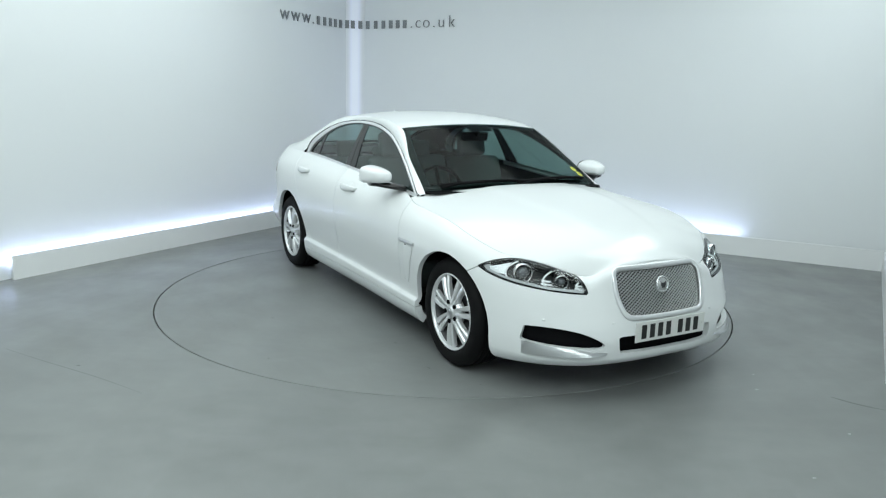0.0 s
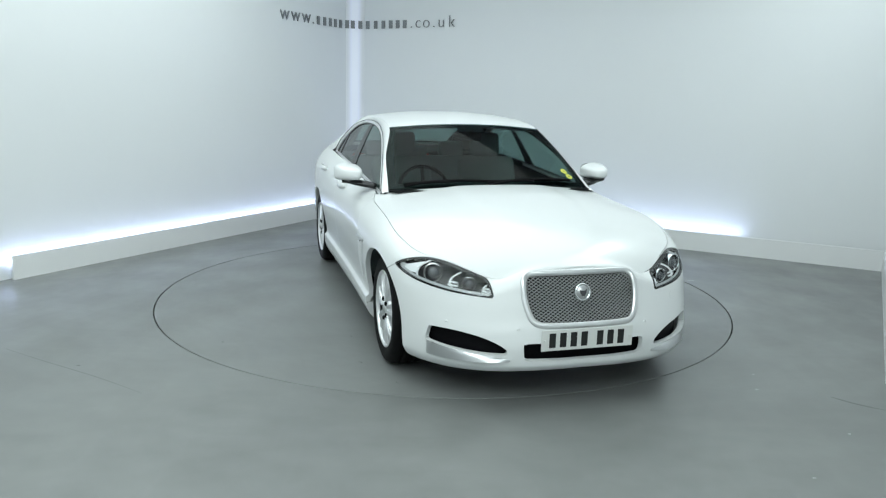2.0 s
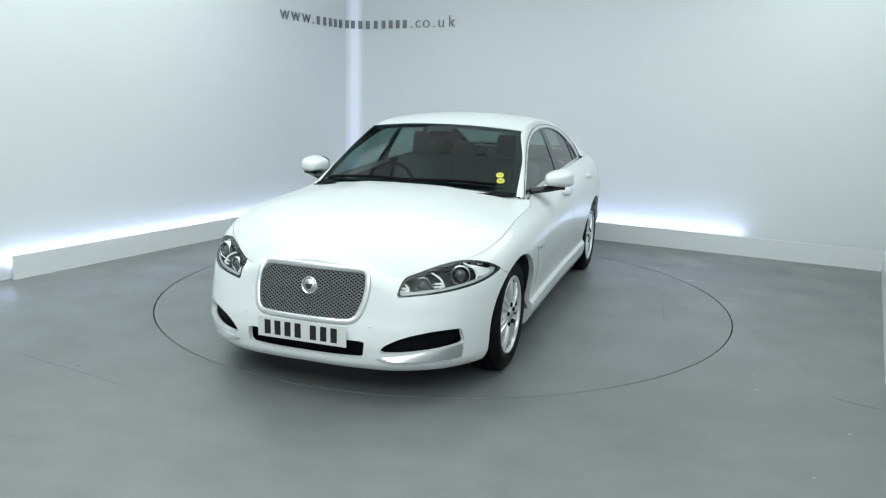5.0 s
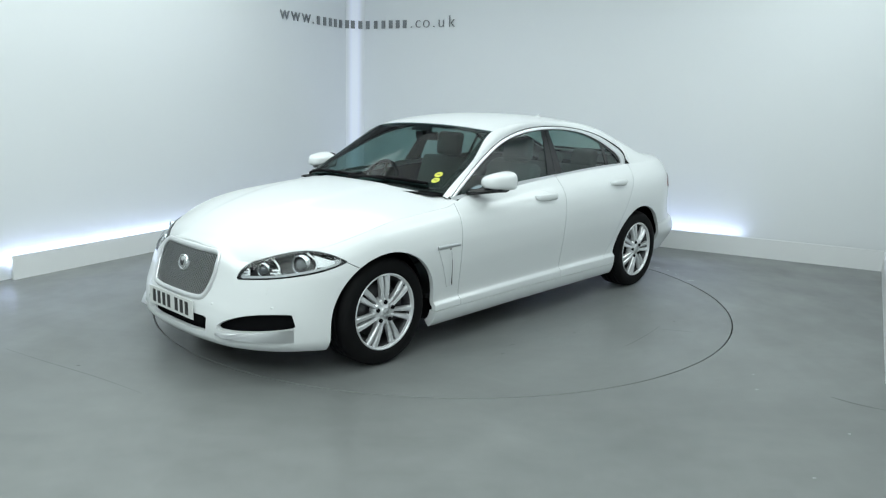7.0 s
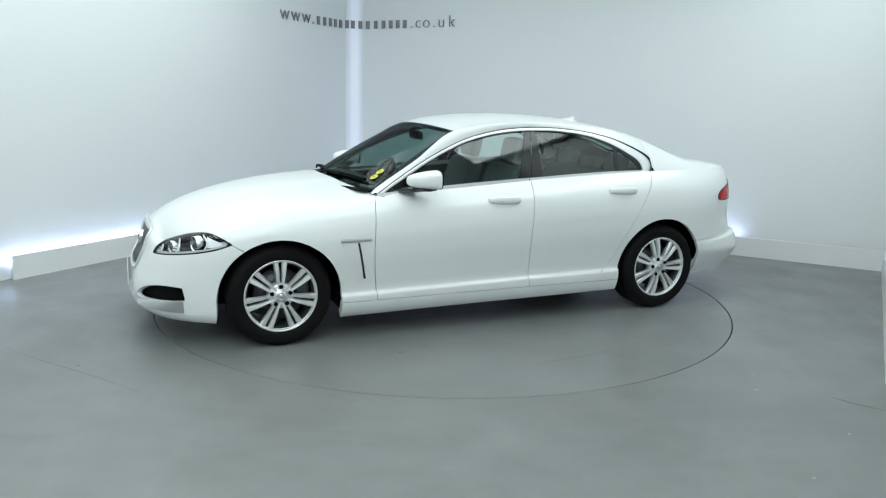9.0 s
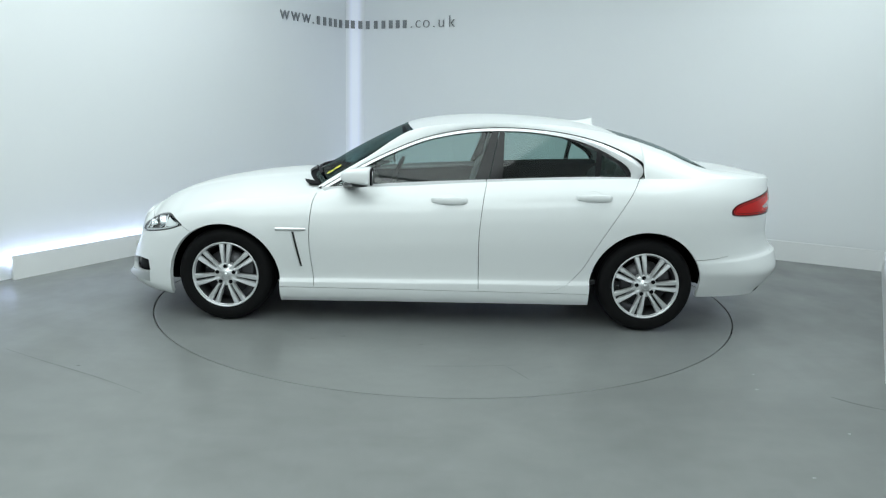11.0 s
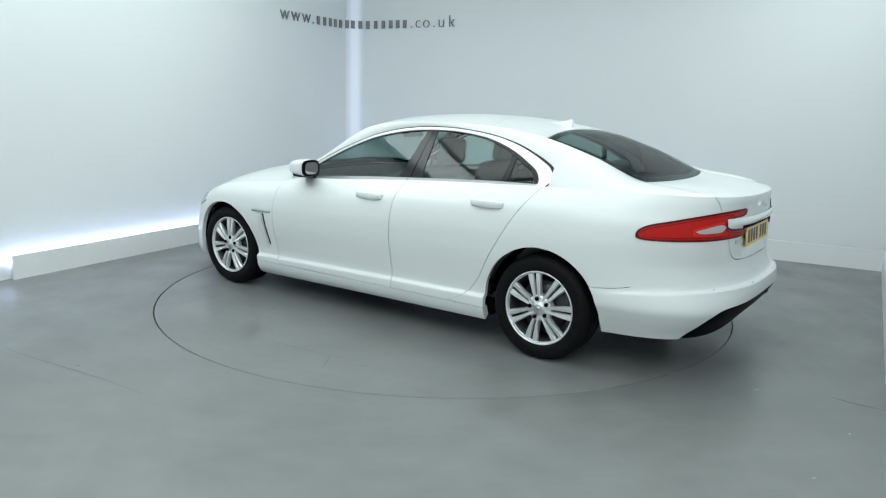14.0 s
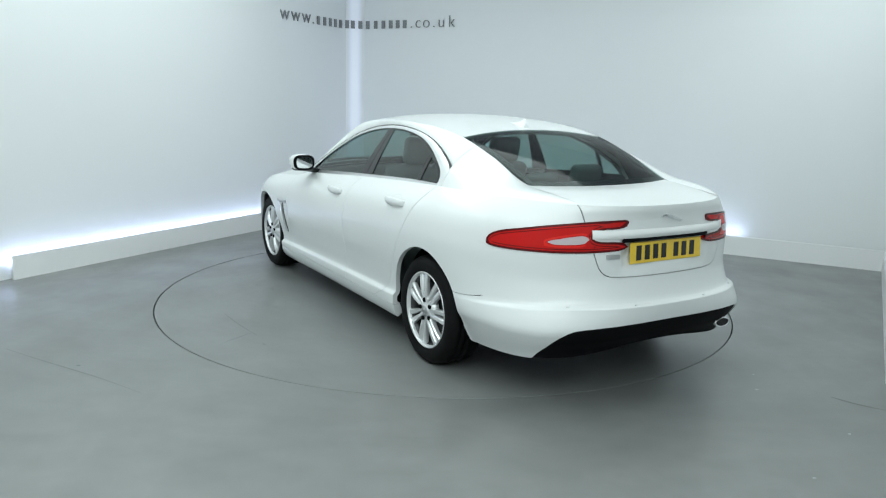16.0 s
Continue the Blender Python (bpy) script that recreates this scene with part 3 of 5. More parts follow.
def build_car():
    car = new("car")
    tagged(car, "glossy white four-door saloon car with silver alloy wheels", "car")

    def pair(name, bm, mat, label="", parent=None):
        m = mirrored(bm)
        a = part(name, bm, mat, parent or car, label)
        b = part(name, m, mat, parent or car, label)
        return a, b

    # front bumper
    bm = hull_mesh(0, 1.0)
    for fn in (lambda u, c: seam_head(u) - GAP_W - c.z, lambda u, c: d_head(u, c.z), lambda u, c: d_arch(c, WHEEL_F), lambda u, c: d_fog(u, c.z) - 0.006,
               lambda u, c: d_grille(c.y, c.z), lambda u, c: d_intake(c.y, c.z), lambda u, c: c.z - front_floor(u), lambda u, c: c.x - 1.45):
        knife(bm, fn)
    bumper = part("front_bumper", both(finish(bm, 0.03)), M_PAINT, car, "white bumper with fog recesses")
    # front wings
    bm = hull_mesh(0.2, 1.25)
    for fn in (lambda u, c: c.z - seam_head(u) - GAP_W, lambda u, c: d_head(u, c.z), lambda u, c: d_arch(c, WHEEL_F), lambda u, c: c.x - cut_front(c.z) - GAP_W,
               lambda u, c: c.z - SILL_TOP - GAP_W):
        knife(bm, fn)
    pair("front_wing", finish(bm, 0.03), M_PAINT)
    # doors
    bm = hull_mesh(1.1, 1.7)
    for fn in (lambda u, c: cut_front(c.z) - GAP_W - c.x, lambda u, c: c.x - cut_mid(c.z) - GAP_W, lambda u, c: c.z - SILL_TOP - GAP_W):
        knife(bm, fn)
    front_doors = pair("front_door", finish(bm, 0.02), M_PAINT)
    bm = hull_mesh(1.5, 2.1)
    for fn in (lambda u, c: cut_mid(c.z) - GAP_W - c.x, lambda u, c: c.x - cut_rear(c.z) - GAP_W, lambda u, c: c.z - SILL_TOP - GAP_W):
        knife(bm, fn)
    rear_doors = pair("rear_door", finish(bm, 0.02), M_PAINT)
    # rear wings
    bm = hull_mesh(1.65, 2.9)
    for fn in (lambda u, c: cut_rear(c.z) - GAP_W - c.x, lambda u, c: d_arch(c, WHEEL_R), lambda u, c: c.z - SILL_TOP - GAP_W if c.x > -1.3 else c.z - seam_tail_curve(u) - (0.0015 if u < 2.26 else 0),
               lambda u, c: d_tail(u, c.z), lambda u, c: d_boot(c.y, c.z) - GAP_W if c.x < -1.9 else 1.0):
        knife(bm, fn)
    pair("rear_wing", finish(bm, 0.03), M_PAINT)
    # sills
    bm = hull_mesh(1.0, 2.0)
    for fn in (lambda u, c: SILL_TOP - GAP_W - c.z, lambda u, c: d_arch(c, WHEEL_F), lambda u, c: d_arch(c, WHEEL_R), lambda u, c: c.z - lerp(0.152, 0.178, (1.08 - c.x) / 2.2)):
        knife(bm, fn)
    pair("sill", finish(bm, 0.05), M_PAINT)
    # rear bumper, black valance, boot face
    bm = hull_mesh(2.0, 3.0)
    for fn in (lambda u, c: seam_tail_curve(u) - (0.0015 if u < 2.26 else 0) - c.z, lambda u, c: d_arch(c, WHEEL_R), lambda u, c: d_tail(u, c.z), lambda u, c: d_boot(c.y, c.z) - GAP_W,
               lambda u, c: d_diff(c.y, c.z) if c.x < -2.0 else 1.0, lambda u, c: c.z - rear_floor(u)):
        knife(bm, fn)
    part("rear_bumper", both(finish(bm, 0.025)), M_PAINT, car)
    bm = hull_mesh(2.3, 3.0)
    for fn in (lambda u, c: -d_diff(c.y, c.z), lambda u, c: c.z - 0.285 - 0.03 * math.cos(c.y * 4), lambda u, c: -2.0 - c.x):
        knife(bm, fn)
    bm = finish(bm, 0.15, offset=-0.008)
    part("rear_valance", both(bm), M_BLACK, car, "matt black lower rear valance")
    bm = hull_mesh(2.5, 3.0)
    for fn in (lambda u, c: -d_boot(c.y, c.z) - GAP_W, lambda u, c: d_tail(u, c.z)):
        knife(bm, fn)
    # plate recess below the chrome blade
    for v in bm.verts:
        k = min(1, max(0, (0.315 - abs(v.co.y)) / 0.03)) * min(1, max(0, (0.892 - v.co.z) / 0.012)) * min(1, max(0, (v.co.z - 0.70) / 0.1))
        v.co.x += 0.03 * k
    boot = part("boot_lid", both(finish(bm, 0.02)), M_PAINT, car)

    # headlamps: dark bowl, lamps, clear cover
    def lamp_patch(u0, u1, cuts, flange, offset):
        b = hull_mesh(u0, u1)
        for fn in cuts:
            knife(b, fn)
        return finish(b, flange, offset)

    heads = pair("headlight", lamp_patch(0.2, 0.85, [lambda u, c: -d_head(u, c.z) - 0.0015], 0.01, -0.06), M_LAMPBOWL, "clear headlight with round projector lamps")
    cover = lamp_patch(0.2, 0.85, [lambda u, c: -d_head(u, c.z) - 0.003], 0.004, 0.001)
    cm = mirrored(cover)
    rim = lamp_patch(0.2, 0.85, [lambda u, c: -d_head(u, c.z) - 0.001, lambda u, c: d_head(u, c.z) + 0.009], 0.05, 0.0005)
    rm = mirrored(rim)
    strip = lamp_patch(0.2, 0.85, [lambda u, c: -d_head(u, c.z) - 0.011, lambda u, c: d_head(u, c.z) + 0.024, lambda u, c: 0.592 + 0.215 * (u - 0.25) - c.z], 0.004, -0.014)
    sm = mirrored(strip)
    part("day_light_strip", strip, M_LEDSTRIP, heads[0], "pale daytime light strip")
    part("day_light_strip", sm, M_LEDSTRIP, heads[1], "pale daytime light strip")
    for hd, cv, rb, flip in ((heads[0], cover, rim, 1), (heads[1], cm, rm, -1)):
        ob = part("lens", cv, M_LENS, hd, "clear plastic cover")
        ob.visible_shadow = False
        part("rim", rb, M_GLOSSBLACK, hd)
        for u, z, r in ((0.525, 0.655, 0.047), (0.355, 0.615, 0.036)):
            c = hull(u, (z - Z0) / (edge_z(u) - Z0))
            d = Vector((1, 0.35 * flip, 0)).normalized()
            c = Vector((c.x - 0.025, c.y * flip, c.z)) - d * 0.02
            q = d.to_track_quat("Y", "Z").to_matrix().to_4x4()
            b = lathe([(r * 1.1, -0.03), (r * 1.1, 0.009), (r * 1.05, 0.012), (r * 0.99, 0.008), (r * 0.93, -0.018)], 32)
            b.transform(Matrix.Translation(c) @ q)
            part("lamp_ring", b, M_CHROME, hd)
            b = lathe([(r * 0.94, -0.016), (r * 0.78, -0.008), (r * 0.66, -0.008)], 32)
            b.transform(Matrix.Translation(c) @ q)
            part("lamp_bezel", b, M_GLOSSBLACK, hd)
            b = lathe([(r * 0.68, -0.009)] + [(r * 0.66 * math.cos(a), 0.022 * math.sin(a) - 0.004) for a in (0.3, 0.6, 0.9, 1.2, 1.5)] + [(0.0003, 0.018)], 32)
            b.transform(Matrix.Translation(c) @ q)
            part("projector", b, M_PROJECTOR, hd)
        for u0_, z0_, u1_, z1_ in ((0.283, 0.58, 0.285, 0.625), (0.43, 0.598, 0.425, 0.675), (0.605, 0.632, 0.585, 0.712), (0.448, 0.612, 0.405, 0.606), (0.445, 0.628, 0.415, 0.622), (0.3, 0.59, 0.268, 0.585), (0.297, 0.603, 0.272, 0.598)):
            pts = []
            for k in range(7):
                u, z = lerp(u0_, u1_, k / 6) + 0.02 * math.sin(k / 6 * math.pi), lerp(z0_, z1_, k / 6)
                p = hull(u, (z - Z0) / (edge_z(u) - Z0))
                pts.append(Vector((p.x - 0.02, (p.y - 0.012) * flip, z)))
            part("light_guide", sweep(curve3(*pts), 14, tube(0.0052, 8)), M_LEDWHITE, hd)
        b = sheet(lambda i, j, f=flip: (lambda p: Vector((p.x - 0.022, (p.y - 0.016) * f, p.z)))(hull(lerp(0.612, 0.69, i), (lerp(0.648 + 0.014 * i, 0.708 - 0.02 * i, j) - Z0) / (edge_z(lerp(0.612, 0.69, i)) - Z0))), 8, 4, thick=0.004, flip=flip > 0)
        part("reflector", b, M_LEDWHITE, hd, "bright white outer reflector")

    # tail lamps
    tails = pair("tail_light", lamp_patch(2.25, 2.95, [lambda u, c: -d_tail(u, c.z) - 0.001], 0.03, 0.003), M_RED, "red tail light with clear insert")
    cl = lamp_patch(2.4, 2.8, [lambda u, c: -d_clear(u, c.z)], 0.006, 0.0055)
    cl2 = mirrored(cl)
    rb = lamp_patch(2.25, 2.95, [lambda u, c: -d_tail(u, c.z) - 0.0005, lambda u, c: d_tail(u, c.z) + 0.011], 0.01, 0.0045)
    rb2 = mirrored(rb)
    bar = lamp_patch(2.3, 2.9, [lambda u, c: -d_tail(u, c.z) - 0.012, lambda u, c: -d_clear(u, c.z) + 0.014, lambda u, c: d_clear(u, c.z) - 0.005, lambda u, c: 2.705 - u], 0.004, 0.0045)
    bar2 = mirrored(bar)
    gp = lamp_patch(2.5, 2.9, [lambda u, c: -d_tail(u, c.z) - 0.0005, lambda u, c: 0.0035 - abs(c.y - lerp(0.447, 0.515, (c.z - 0.82) / 0.17))], 0.006, 0.005)
    gp2 = mirrored(gp)
    gr = lamp_patch(2.25, 2.95, [lambda u, c: -d_tail(u, c.z) - 0.0185, lambda u, c: d_tail(u, c.z) + 0.022, lambda u, c: d_clear(u, c.z) - 0.004], 0.003, 0.0045)
    for tl, bm in ((tails[1], mirrored(gr)), (tails[0], gr)):
        loose("lens_groove", bm, M_DARKRED, tl)
    for tl, c_, r_, b_, g_ in ((tails[0], cl, rb, bar, gp), (tails[1], cl2, rb2, bar2, gp2)):
        part("clear_insert", c_, M_CLEARRED, tl, "whitish clear reversing light")
        part("rim", r_, M_DARKRED, tl)
        loose("light_ring", b_, M_BRIGHTRED, tl)
        loose("joint", g_, M_BLACK, tl)

    # bonnet
    crown = curve1([(0.8, 1.0), (1.0, 1.0), (1.21, 0.985), (1.54, 0.938), (1.86, 0.865), (2.09, 0.772), (2.185, 0.708)])
    u_end = u_of_x_edge(0.775)

    def bonnet(i, j):
        e = hull(u_end * i, 1) + Vector((-0.003 * (1 - i) ** 3, -0.0055, 0))
        xc = e.x + 0.22 * i ** 4
        k = 1 - (1 - j) ** 2
        x = lerp(e.x, xc, k)
        y = e.y * (1 - j)
        bulge = 0.007 / (1 + math.exp((y - 0.34 * (0.5 + 0.5 * min(1, (2.2 - x) / 0.8))) * 60)) * min(1, max(0, (2.15 - x) * 3))
        return Vector((x, y, e.z + (crown(xc) - e.z) * (1 - (1 - j) ** 2.2) + bulge))

    half = sheet(bonnet, 70, 40)
    bmesh.ops.recalc_face_normals(half, faces=half.faces)
    if sum(f.normal.z for f in half.faces) < 0:
        bmesh.ops.reverse_faces(half, faces=half.faces)
    part("bonnet", both(finish_top(half)), M_PAINT, car, "smooth white bonnet with faint raised ridges")

    # screens and roof
    ws_low = curve3((0.8, 0.728, 0.966), (0.905, 0.4, 0.985), (0.945, 0, 0.99), (0.905, -0.4, 0.985), (0.8, -0.728, 0.966))
    ws_top = curve3((0.18, 0.592, 1.345), (0.232, 0.3, 1.37), (0.25, 0, 1.378), (0.232, -0.3, 1.37), (0.18, -0.592, 1.345))
    ws_l = curve3((0.8, 0.728, 0.966), (0.5, 0.682, 1.148), (0.18, 0.592, 1.345))
    ws_r = curve3((0.8, -0.728, 0.966), (0.5, -0.682, 1.148), (0.18, -0.592, 1.345))
    screen = coons(ws_low, ws_top, ws_l, ws_r)

    def bulged(fn, h):
        return lambda i, j: fn(i, j) + Vector((0.5 * h, 0, h)) * (4 * j * (1 - j)) * (1 - (2 * i - 1) ** 2) ** 0.5 if 0 < i < 1 else fn(i, j)

    ws = bulged(screen, 0.018)
    ob = part("windscreen", sheet(ws, 96, 60, flip=True), M_SCREEN, car, "curved windscreen with the cabin's shade in its tint")
    # dark printed border of the windscreen
    for f0, f1, g0, g1 in ((0, 1, 0, 0.07), (0, 1, 0.955, 1), (0, 0.04, 0, 1), (0.96, 1, 0, 1), (0.42, 0.58, 0.87, 0.98)):
        b = sheet(lambda i, j: ws(lerp(f0, f1, i), lerp(g0, g1, j)) + Vector((-0.004, 0, -0.006)), 48, 24, flip=True)
        part("screen_border", b, M_GLOSSBLACK, ob)

    edge_side = [(0.18, 0.592, 1.345), (0.06, 0.59, 1.372), (-0.15, 0.585, 1.398), (-0.456, 0.583, 1.409), (-0.85, 0.572, 1.396), (-1.1, 0.558, 1.368), (-1.27, 0.545, 1.336)]
    rf_back = curve3((-1.27, 0.545, 1.336), (-1.235, 0.28, 1.368), (-1.22, 0, 1.378), (-1.235, -0.28, 1.368), (-1.27, -0.545, 1.336))
    roof_core = coons(ws_top, rf_back, curve3(*edge_side), curve3(*[(x, -y, z) for x, y, z in edge_side]))
    roof = lambda i, j: roof_core(i, j) + Vector((0, 0, 0.008)) * (4 * j * (1 - j)) ** 0.8 * (1 - (2 * i - 1) ** 4)
    part("roof", sheet(roof, 40, 50, flange=0.012, flip=True), M_PAINT, car)
    rw_low = curve3((-1.925, 0.52, 1.112), (-1.985, 0.28, 1.107), (-2.005, 0, 1.105), (-1.985, -0.28, 1.107), (-1.925, -0.52, 1.112))
    rw_l = curve3((-1.275, 0.543, 1.334), (-1.6, 0.535, 1.237), (-1.925, 0.52, 1.112))
    rw_r = curve3((-1.275, -0.543, 1.334), (-1.6, -0.535, 1.237), (-1.925, -0.52, 1.112))
    rf_back2 = curve3((-1.275, 0.543, 1.334), (-1.24, 0.28, 1.366), (-1.225, 0, 1.376), (-1.24, -0.28, 1.366), (-1.275, -0.543, 1.334))
    rw_core = coons(rf_back2, rw_low, rw_l, rw_r)
    rw = lambda i, j: rw_core(i, j) + Vector((-0.006, 0, 0.014)) * (4 * j * (1 - j)) * max(0, 1 - (2 * i - 1) ** 2) ** 0.5
    ob = part("rear_window", sheet(rw, 96, 60, flip=True), M_REAR, car, "tinted curved rear window")
    for f0, f1, g0, g1 in ((0, 1, 0, 0.06), (0, 1, 0.93, 1), (0, 0.05, 0, 1), (0.95, 1, 0, 1)):
        b = sheet(lambda i, j: rw(lerp(f0, f1, i), lerp(g0, g1, j)) + Vector((0.003, 0, -0.006)), 48, 24, flip=True)
        part("screen_border", b, M_GLOSSBLACK, ob)
    # boot top
    ub = u_of_y_edge(0.50)
    tail_edge = lambda t: (lambda u, f: Vector((hull(u, 1).x, hull(u, 1).y * f, hull(u, 1).z)))(lerp(ub, 3, 1 - abs(2 * t - 1)), 1 if t < 0.5 else -1)
    e0 = tail_edge(0)
    bl_l = curve3((-1.925, 0.52, 1.110), (-2.15, 0.512, 1.088), e0)
    bl_r = curve3((-1.925, -0.52, 1.110), (-2.15, -0.512, 1.088), (e0.x, -e0.y, e0.z))
    rw_low2 = curve3((-1.925, 0.52, 1.110), (-1.987, 0.28, 1.105), (-2.007, 0, 1.103), (-1.987, -0.28, 1.105), (-1.925, -0.52, 1.110))
    lid = coons(rw_low2, tail_edge, bl_l, bl_r)
    lid2 = lambda i, j: lid(i, j) + Vector((0, 0, 0.012)) * math.sin(math.pi * min(1, j)) * (1 - (2 * i - 1) ** 4)
    part("boot_top", sheet(lid2, 40, 24, flange=0.015, flip=True), M_PAINT, boot)

    # side frames with window openings
    yb = curve1([(-2.4, 0.55), (-1.95, 0.655), (-1.447, 0.742), (-1.0, 0.768), (-0.384, 0.779), (0.78, 0.779), (1.0, 0.77)])
    zb = curve1([(-1.6, 1.07), (-1.39, 1.058), (-1.09, 1.054), (-0.384, 1.021), (0.244, 0.982), (0.78, 0.937)])
    side_y = lambda x, z: yb(x) - (z - zb(x)) * 0.47 - 0.25 * max(0, z - zb(x)) ** 2 + 0.02 * max(0, z - zb(x))
    dlo = curve1([(-1.422, 1.10), (-1.418, 1.125), (-1.387, 1.167), (-1.322, 1.205), (-1.1483, 1.278), (-0.9477, 1.33), (-0.69, 1.362), (-0.456, 1.369), (-0.2, 1.352), (0.05, 1.302), (0.198, 1.252), (0.423, 1.15), (0.641, 1.03), (0.78, 0.942)])
    pane_top = curve1([(-1.337, 1.06), (-1.33, 1.1), (-1.302, 1.142), (-1.2056, 1.205), (-1.0719, 1.262), (-0.9, 1.312), (-0.69, 1.342), (-0.456, 1.35), (-0.2, 1.333), (0.05, 1.285), (0.198, 1.235), (0.423, 1.132), (0.641, 1.012), (0.76, 0.947)])
    glass_top = lambda x: max(zb(x), pane_top(x))
    FRAME = 0.02
    out_z = curve1([(-2.36, 1.062), (-2.15, 1.088), (-1.925, 1.112), (-1.6, 1.237), (-1.27, 1.336), (-1.1, 1.368), (-0.85, 1.396), (-0.456, 1.409), (-0.15, 1.398), (0.06, 1.372), (0.18, 1.345), (0.5, 1.148), (0.8, 0.965), (0.86, 0.92)])
    out_y = curve1([(-2.36, 0.5), (-2.15, 0.512), (-1.925, 0.522), (-1.6, 0.537), (-1.27, 0.547), (-1.1, 0.560), (-0.85, 0.574), (-0.456, 0.585), (-0.15, 0.587), (0.06, 0.592), (0.18, 0.594), (0.5, 0.684), (0.8, 0.730), (0.86, 0.74)])
    xs = [0.83 - 0.01 * k for k in range(225)] + [-1.414, -1.418, -1.422, -1.4232]
    xs += [-1.423 - 0.012 * k for k in range(1, 78)]
    xs = sorted({round(x, 4) for x in xs if x > e0.x}, reverse=True)

    def frame_side(i, j):
        x = xs[round(i * (len(xs) - 1))]
        top = Vector((x, out_y(x), out_z(x)))
        if x > -1.4225:
            z = max(zb(x), dlo(x)) + 0.005
            low = Vector((x, side_y(x, z) + 0.002, z))
            if low.z > top.z - 0.008:
                low = Vector((x, max(low.y, top.y + 0.006), top.z - 0.008))
        else:
            low = hull(u_of_x_edge(x), 1)
        p = low.lerp(top, j)
        d = top - low
        n = Vector((0, d.z, -d.y)).normalized()
        if n.y < 0:
            n = -n
        return p + n * (0.10 * d.length * 4 * j * (1 - j))

    frames = pair("side_frame", sheet(frame_side, len(xs) - 1, 10, flip=False), M_PAINT)

    def lining(i, j):
        p = frame_side(i, j)
        return Vector((p.x, p.y - 0.014, p.z - 0.012))

    pair("pillar_lining", sheet(lining, len(xs) - 1, 6), M_BLACK, "dark pillar lining")

    # glass, bright trim and pillars
    def window(x0, x1, lean0=0.0, lean1=0.0, off=0.0):
        def at(i, j):
            x = lerp(x0, x1, i)
            lo, hi = zb(x) + 0.004, max(zb(x) + 0.006, glass_top(x))
            z = lerp(lo, hi, j)
            xx = x + lerp(lean0, lean1, i) * j
            hi2 = max(zb(xx) + 0.006, glass_top(xx))
            z = lerp(lo, hi2, j)
            return Vector((xx, side_y(xx, z) - 0.008 + off, z))
        return at

    def add_window(x0, x1, l0, l1, owners, label):
        bm = sheet(window(x0, x1, l0, l1), 30, 14, flip=False)
        m = mirrored(bm)
        for bmx, ow in ((bm, owners[0]), (m, owners[1])):
            part("window_pane", bmx, M_GLASS, ow, label)

    add_window(0.755, -0.257, 0.0, -0.12, front_doors, "tinted front door window")
    add_window(-0.442, -1.085, -0.02, -0.02, rear_doors, "tinted rear door window")
    add_window(-1.118, -1.354, -0.02, 0.0, rear_doors, "small fixed rear quarter window")
    for x0, x1, l0, l1, ow in ((-0.255, -0.35, -0.12, -0.072, front_doors), (-0.356, -0.447, -0.07, -0.015, rear_doors), (-1.083, -1.12, -0.02, -0.02, rear_doors)):
        bm = sheet(window(x0, x1, l0, l1, 0.006), 4, 14, thick=0.004)
        m = mirrored(bm)
        part("pillar_trim", bm, M_GLOSSBLACK, ow[0], "gloss black pillar trim")
        part("pillar_trim", m, M_GLOSSBLACK, ow[1], "gloss black pillar trim")
    # bright strip round the glass, wide at its rear corner, and the dark seals on both sides of it
    rim_out = curve3(*[(x, 0, z) for x, z in ((0.8, 0.935), (0.641, 1.032), (0.423, 1.152), (0.198, 1.254), (0.05, 1.304), (-0.2, 1.354), (-0.456, 1.371), (-0.69, 1.364), (-0.9477, 1.332), (-1.1483, 1.28), (-1.322, 1.206), (-1.387, 1.167), (-1.418, 1.128), (-1.414, 1.085), (-1.372, 1.046))])
    rim_in = curve3(*[(x, 0, z) for x, z in ((0.745, 0.948), (0.625, 1.019), (0.413, 1.136), (0.193, 1.236), (0.05, 1.285), (-0.2, 1.334), (-0.456, 1.351), (-0.69, 1.344), (-0.9287, 1.309), (-1.1101, 1.249), (-1.2343, 1.185), (-1.302, 1.141), (-1.331, 1.10), (-1.335, 1.075), (-1.332, 1.055))])

    def rim(j0, j1, lift, flare=0.0):
        def at(i, j):
            p = rim_in(i).lerp(rim_out(i), lerp(j0, j1, j))
            return Vector((p.x, side_y(p.x, p.z) + lift + flare * max(0, i - 0.72) / 0.28 + 0.003 * math.sin(math.pi * j), p.z))
        return at

    def filler(i, j):
        x = lerp(-1.322, -1.457, i)
        z = lerp(zb(x) - 0.012, 1.12, j)
        return Vector((x, side_y(x, z) - 0.001 - 0.02 * max(0, -1.422 - x), z))

    pair("quarter_corner", sheet(filler, 10, 8, thick=0.006), M_PAINT)
    pair("window_trim", sheet(rim(0.0, 1.0, 0.002, 0.009), 110, 5, thick=0.006), M_TRIM, "chrome window surround, wide at its rear corner")
    pair("window_seal", sheet(rim(-0.45, 0.05, -0.002), 110, 3, thick=0.006), M_GLOSSBLACK)
    pair("gutter_seal", sheet(rim(0.99, 1.22, 0.003, 0.016), 110, 2, thick=0.006), M_GLOSSBLACK)
    for x0, x1, ow in ((0.8, -0.333, front_doors), (-0.339, -1.432, rear_doors)):
        def belt(i, j, a=x0, b=x1):
            x = lerp(a, b, i)
            z = zb(x) + lerp(-0.016, 0.008, j)
            return Vector((x, side_y(x, zb(x)) + 0.006 - 0.003 * j, z))
